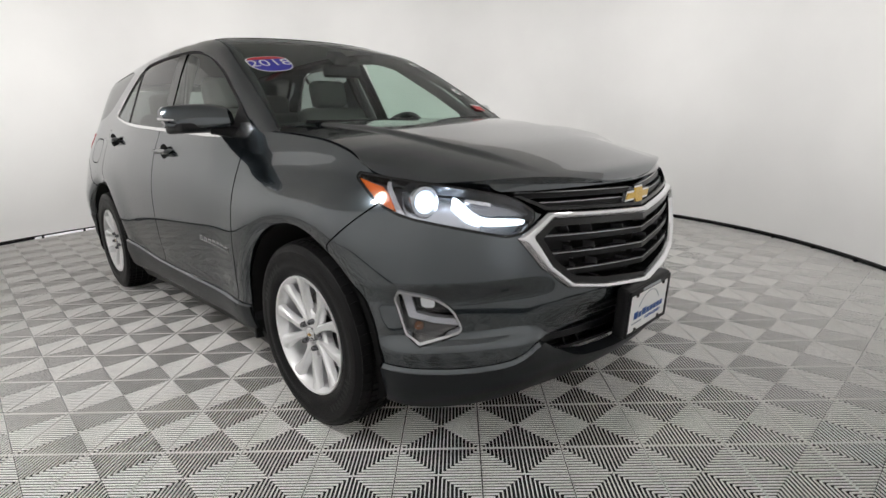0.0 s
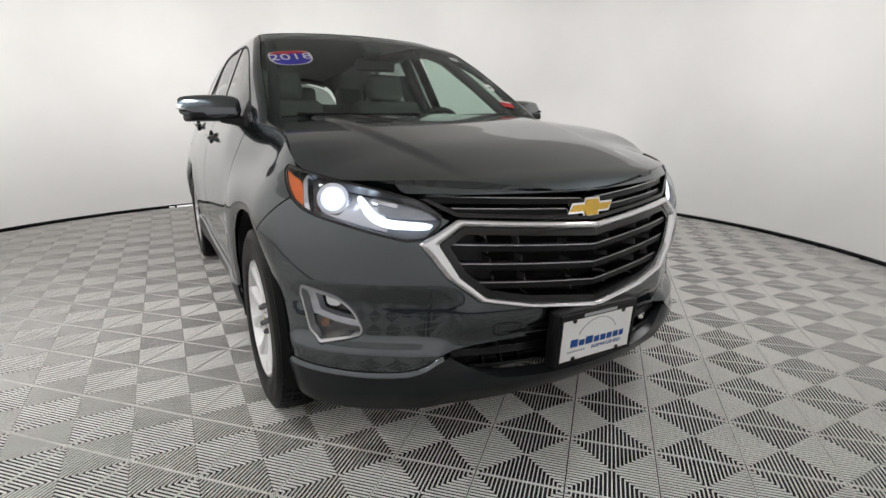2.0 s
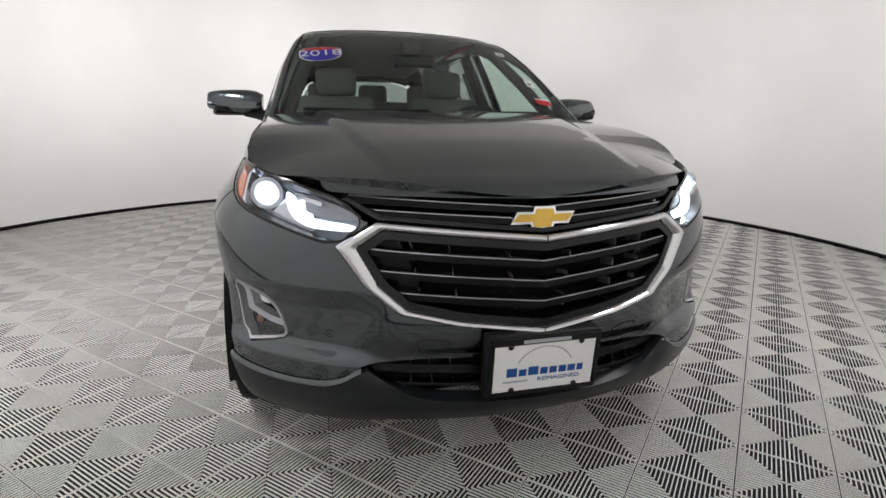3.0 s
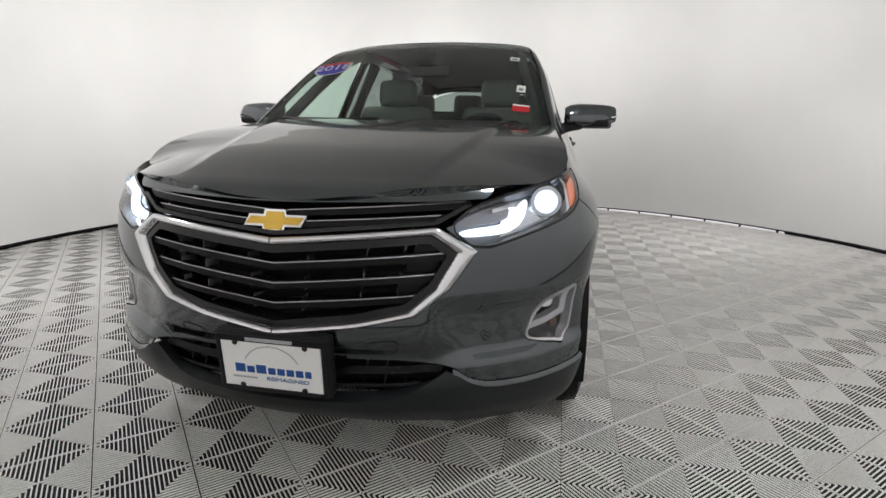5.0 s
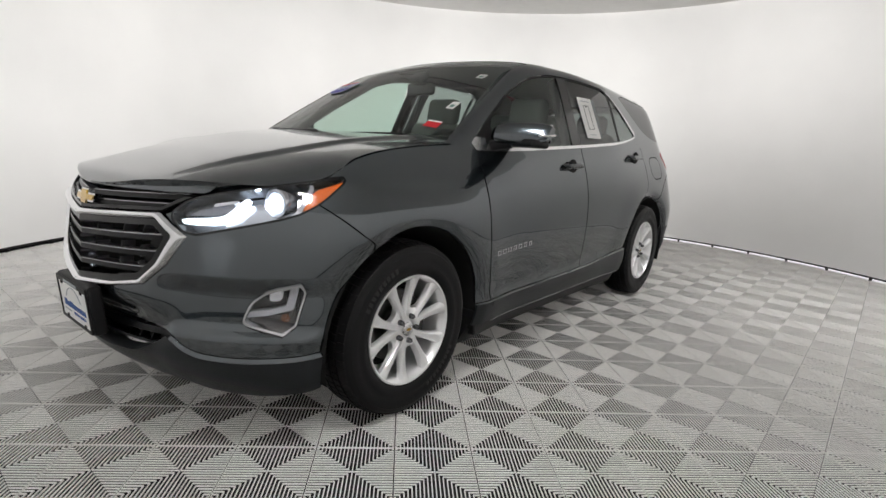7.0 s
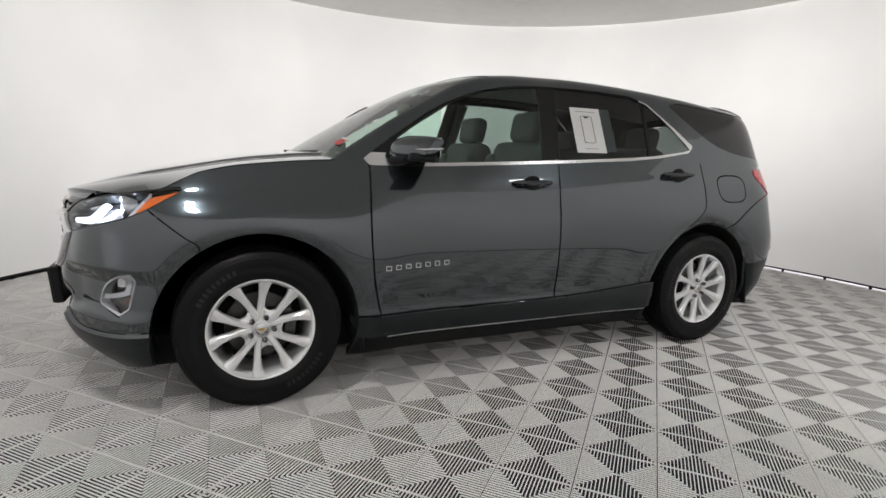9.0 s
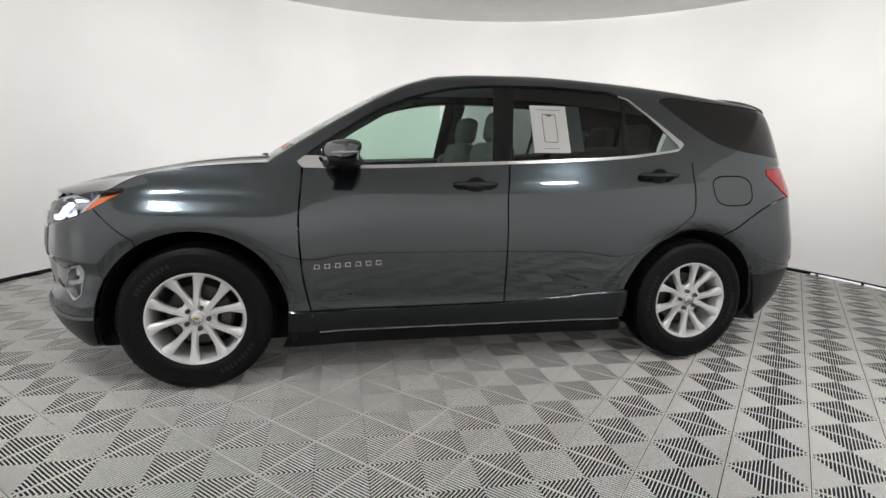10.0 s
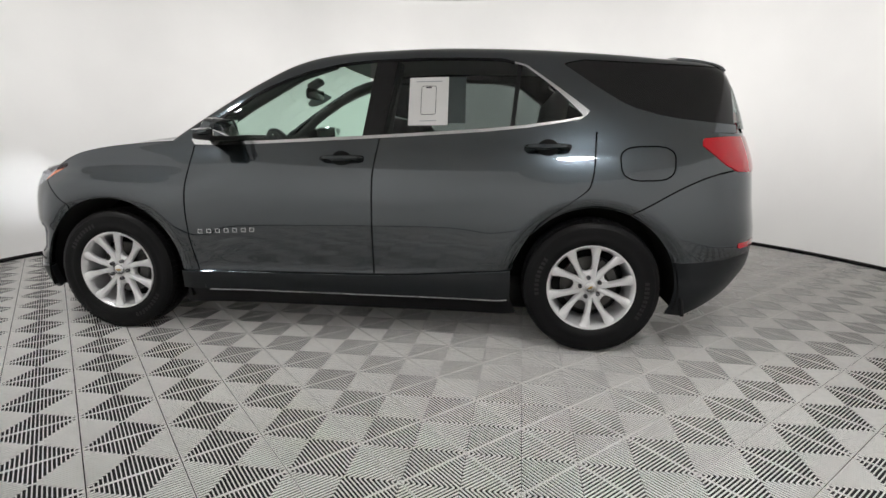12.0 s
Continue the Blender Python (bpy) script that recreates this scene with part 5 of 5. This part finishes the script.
# ---- the booth ----
def ring_wall():
    bm = bmesh.new()
    n = 180
    prof = [(RADIUS + 0.003, 0.040), (RADIUS, 0.034), (RADIUS, 0.5), (RADIUS, 1.0), (RADIUS, 1.5), (RADIUS, 2.0), (RADIUS, 2.5), (RADIUS, HEIGHT)]
    rings = []
    for k in range(n):
        a = 2 * math.pi * k / n
        rings.append([bm.verts.new((ROOM[0] + r * math.cos(a), ROOM[1] + r * math.sin(a), z)) for r, z in prof])
    for k in range(n):
        p, q = rings[k], rings[(k + 1) % n]
        for i in range(len(prof) - 1):
            bm.faces.new((p[i + 1], p[i], q[i], q[i + 1]))
    return tagged(part("wall_round", bm, M["cloth"]), "white stretched fabric wall of a round photo booth", "wall", kind="structure")


ring_wall()
bm = bmesh.new()
bmesh.ops.create_cone(bm, cap_ends=True, segments=180, radius1=RADIUS + 0.05, radius2=RADIUS + 0.05, depth=0.06, matrix=pose(ROOM[0], ROOM[1], HEIGHT + 0.03))
tagged(part("ceiling", bm, M["ceiling"]), "pale grey stretched ceiling of the booth", "ceiling", kind="structure")
# foot of the wall: a thin black tube on short feet; at the back a glowing strip stands in for light leaking under it
def round_pts(r, z, a0, a1, n):
    return [(ROOM[0] + r * math.cos(a), ROOM[1] + r * math.sin(a), z) for a in np.linspace(radians(a0), radians(a1), n)]


bm = bmesh.new()
tube(bm, round_pts(RADIUS - 0.006, 0.031, 0, 358, 180), 0.009, 8, closed=True)
base = tagged(part("baseboard", bm, M["black"]), "thin black tube along the foot of the fabric wall", "trim", kind="structure")
for k in range(60):
    bm = bmesh.new()
    box(bm, (0.03, 0.022, 0.034), Matrix.Translation(lamp_place(6 * k + 3, RADIUS - 0.004, 0.015)) @ Matrix.Rotation(radians(6 * k + 3), 4, "Z"), 0.004, 1)
    part("tube_foot", bm, M["black"], base, smooth=False)
# added black strip: the shade of the open gap under the wall, as colour
bm = bmesh.new()
for a0, a1 in ((-164, 128),):
    lo, hi = round_pts(RADIUS + 0.012, -0.014, a0, a1, 150), round_pts(RADIUS + 0.012, 0.036, a0, a1, 150)
    v0, v1 = [bm.verts.new(p) for p in lo], [bm.verts.new(p) for p in hi]
    for i in range(149):
        bm.faces.new((v0[i], v0[i + 1], v1[i + 1], v1[i]))
part("gap_shade", bm, M["black"], base)
bm = bmesh.new()
v0, v1 = [bm.verts.new(p) for p in round_pts(RADIUS + 0.03, 0.002, 128, 196, 40)], [bm.verts.new(p) for p in round_pts(RADIUS + 0.03, 0.026, 128, 196, 40)]
for i in range(39):
    bm.faces.new((v0[i], v0[i + 1], v1[i + 1], v1[i]))
part("leak_glow", bm, M["slot"], base, "glowing strip for the light leaking under the wall")
bm = bmesh.new()
bmesh.ops.create_cone(bm, cap_ends=True, segments=96, radius1=9, radius2=9, depth=0.1, matrix=pose(ROOM[0], ROOM[1], -0.0544))
tagged(part("floor", bm, M["slab"]), "dark slab under the plastic floor tiles", "floor", kind="structure")

# floor tiles: open ribs on a lattice, turned a little against the car
TILE, TURN, KNOT = 0.2 * math.sqrt(2), -1.41, (2.3694, 0.2124)


def tile_mesh():
    """Four fields of ribs that stand square to the tile's edges, with a thin bar along each edge; the ribs' sides slope."""
    h, bar, gap = TILE / 2, 0.0007, 0.0021
    n, verts, faces = 21, [], []
    pitch = (TILE - 0.004) / n

    def slab(low, top):
        k = len(verts)
        verts.extend((x, y, 0.0) for x, y in top)
        verts.extend((x, y, -0.0042) for x, y in low)
        faces.append((k, k + 1, k + 2, k + 3))
        for i in range(4):
            j = (i + 1) % 4
            faces.append((k + j, k + i, k + 4 + i, k + 4 + j))

    for q in range(4):
        c, s = round(math.cos(q * math.pi / 2)), round(math.sin(q * math.pi / 2))
        rot = lambda p: (c * p[0] - s * p[1], s * p[0] + c * p[1])
        top = -h + gap
        edge = [rot(p) for p in ((-h + gap, top), (h - gap, top), (h - gap - bar, top + bar), (-h + gap + bar, top + bar))]
        slab(edge, edge)
        for i in range(n):
            mid = -h + 0.002 + (i + 0.5) * pitch
            y0 = top + bar - 0.0005
            quads = []
            for half in (pitch * 0.160, pitch * 0.118):
                x0, x1 = mid - half, mid + half
                quads.append([rot(p) for p in ((x0, y0), (x1, y0), (x1, -abs(x1) - 0.0012), (x0, -abs(x0) - 0.0012))])
            if -abs(mid) - pitch * 0.225 - y0 < 0.002:
                continue
            slab(*quads)
    mesh = bpy.data.meshes.new("tile")
    mesh.from_pydata(verts, [], faces)
    mesh.materials.append(M["tile"])
    return mesh


def lay_tiles():
    mesh = tile_mesh()
    floor = bpy.data.objects["floor"]
    turn = radians(45 + TURN)
    u, v = Vector((math.cos(turn), math.sin(turn))), Vector((-math.sin(turn), math.cos(turn)))
    cells = []
    for i in range(-40, 41):
        for j in range(-40, 41):
            p = Vector(KNOT) + u * (i + 0.5) * TILE + v * (j + 0.5) * TILE
            if (p - Vector(ROOM)).length < RADIUS + 0.3:
                near = min((p - Vector(q)).length for q in ((2.4, -1.2), (2.9, 0.3), (2.3, 1.5), (1.0, 2.2), (-0.5, 2.3), (-1.5, 2.3)))
                cells.append((near, p.x, p.y))
    cells.sort()
    for _, x, y in cells[:290]:
        ob = new("tile", mesh)
        ob.parent = floor
        ob.matrix_world = Matrix.Translation((x, y, 0)) @ Matrix.Rotation(turn, 4, "Z")
    base = np.array([v.co for v in mesh.vertices])
    polys = [tuple(p.vertices) for p in mesh.polygons]
    c, s = math.cos(turn), math.sin(turn)
    verts, faces = [], []
    for _, x, y in cells[290:]:
        k = len(verts)
        verts += [(x + c * a - s * b, y + s * a + c * b, z) for a, b, z in base]
        faces += [tuple(i + k for i in p) for p in polys]
    m2 = bpy.data.meshes.new("far_tiles")
    m2.from_pydata(verts, [], faces)
    m2.materials.append(M["tile"])
    ob = new("far_tiles", m2)
    ob.parent = floor
    tagged(ob, "grey ribbed plastic floor tiles further off", kind="stuff")


lay_tiles()
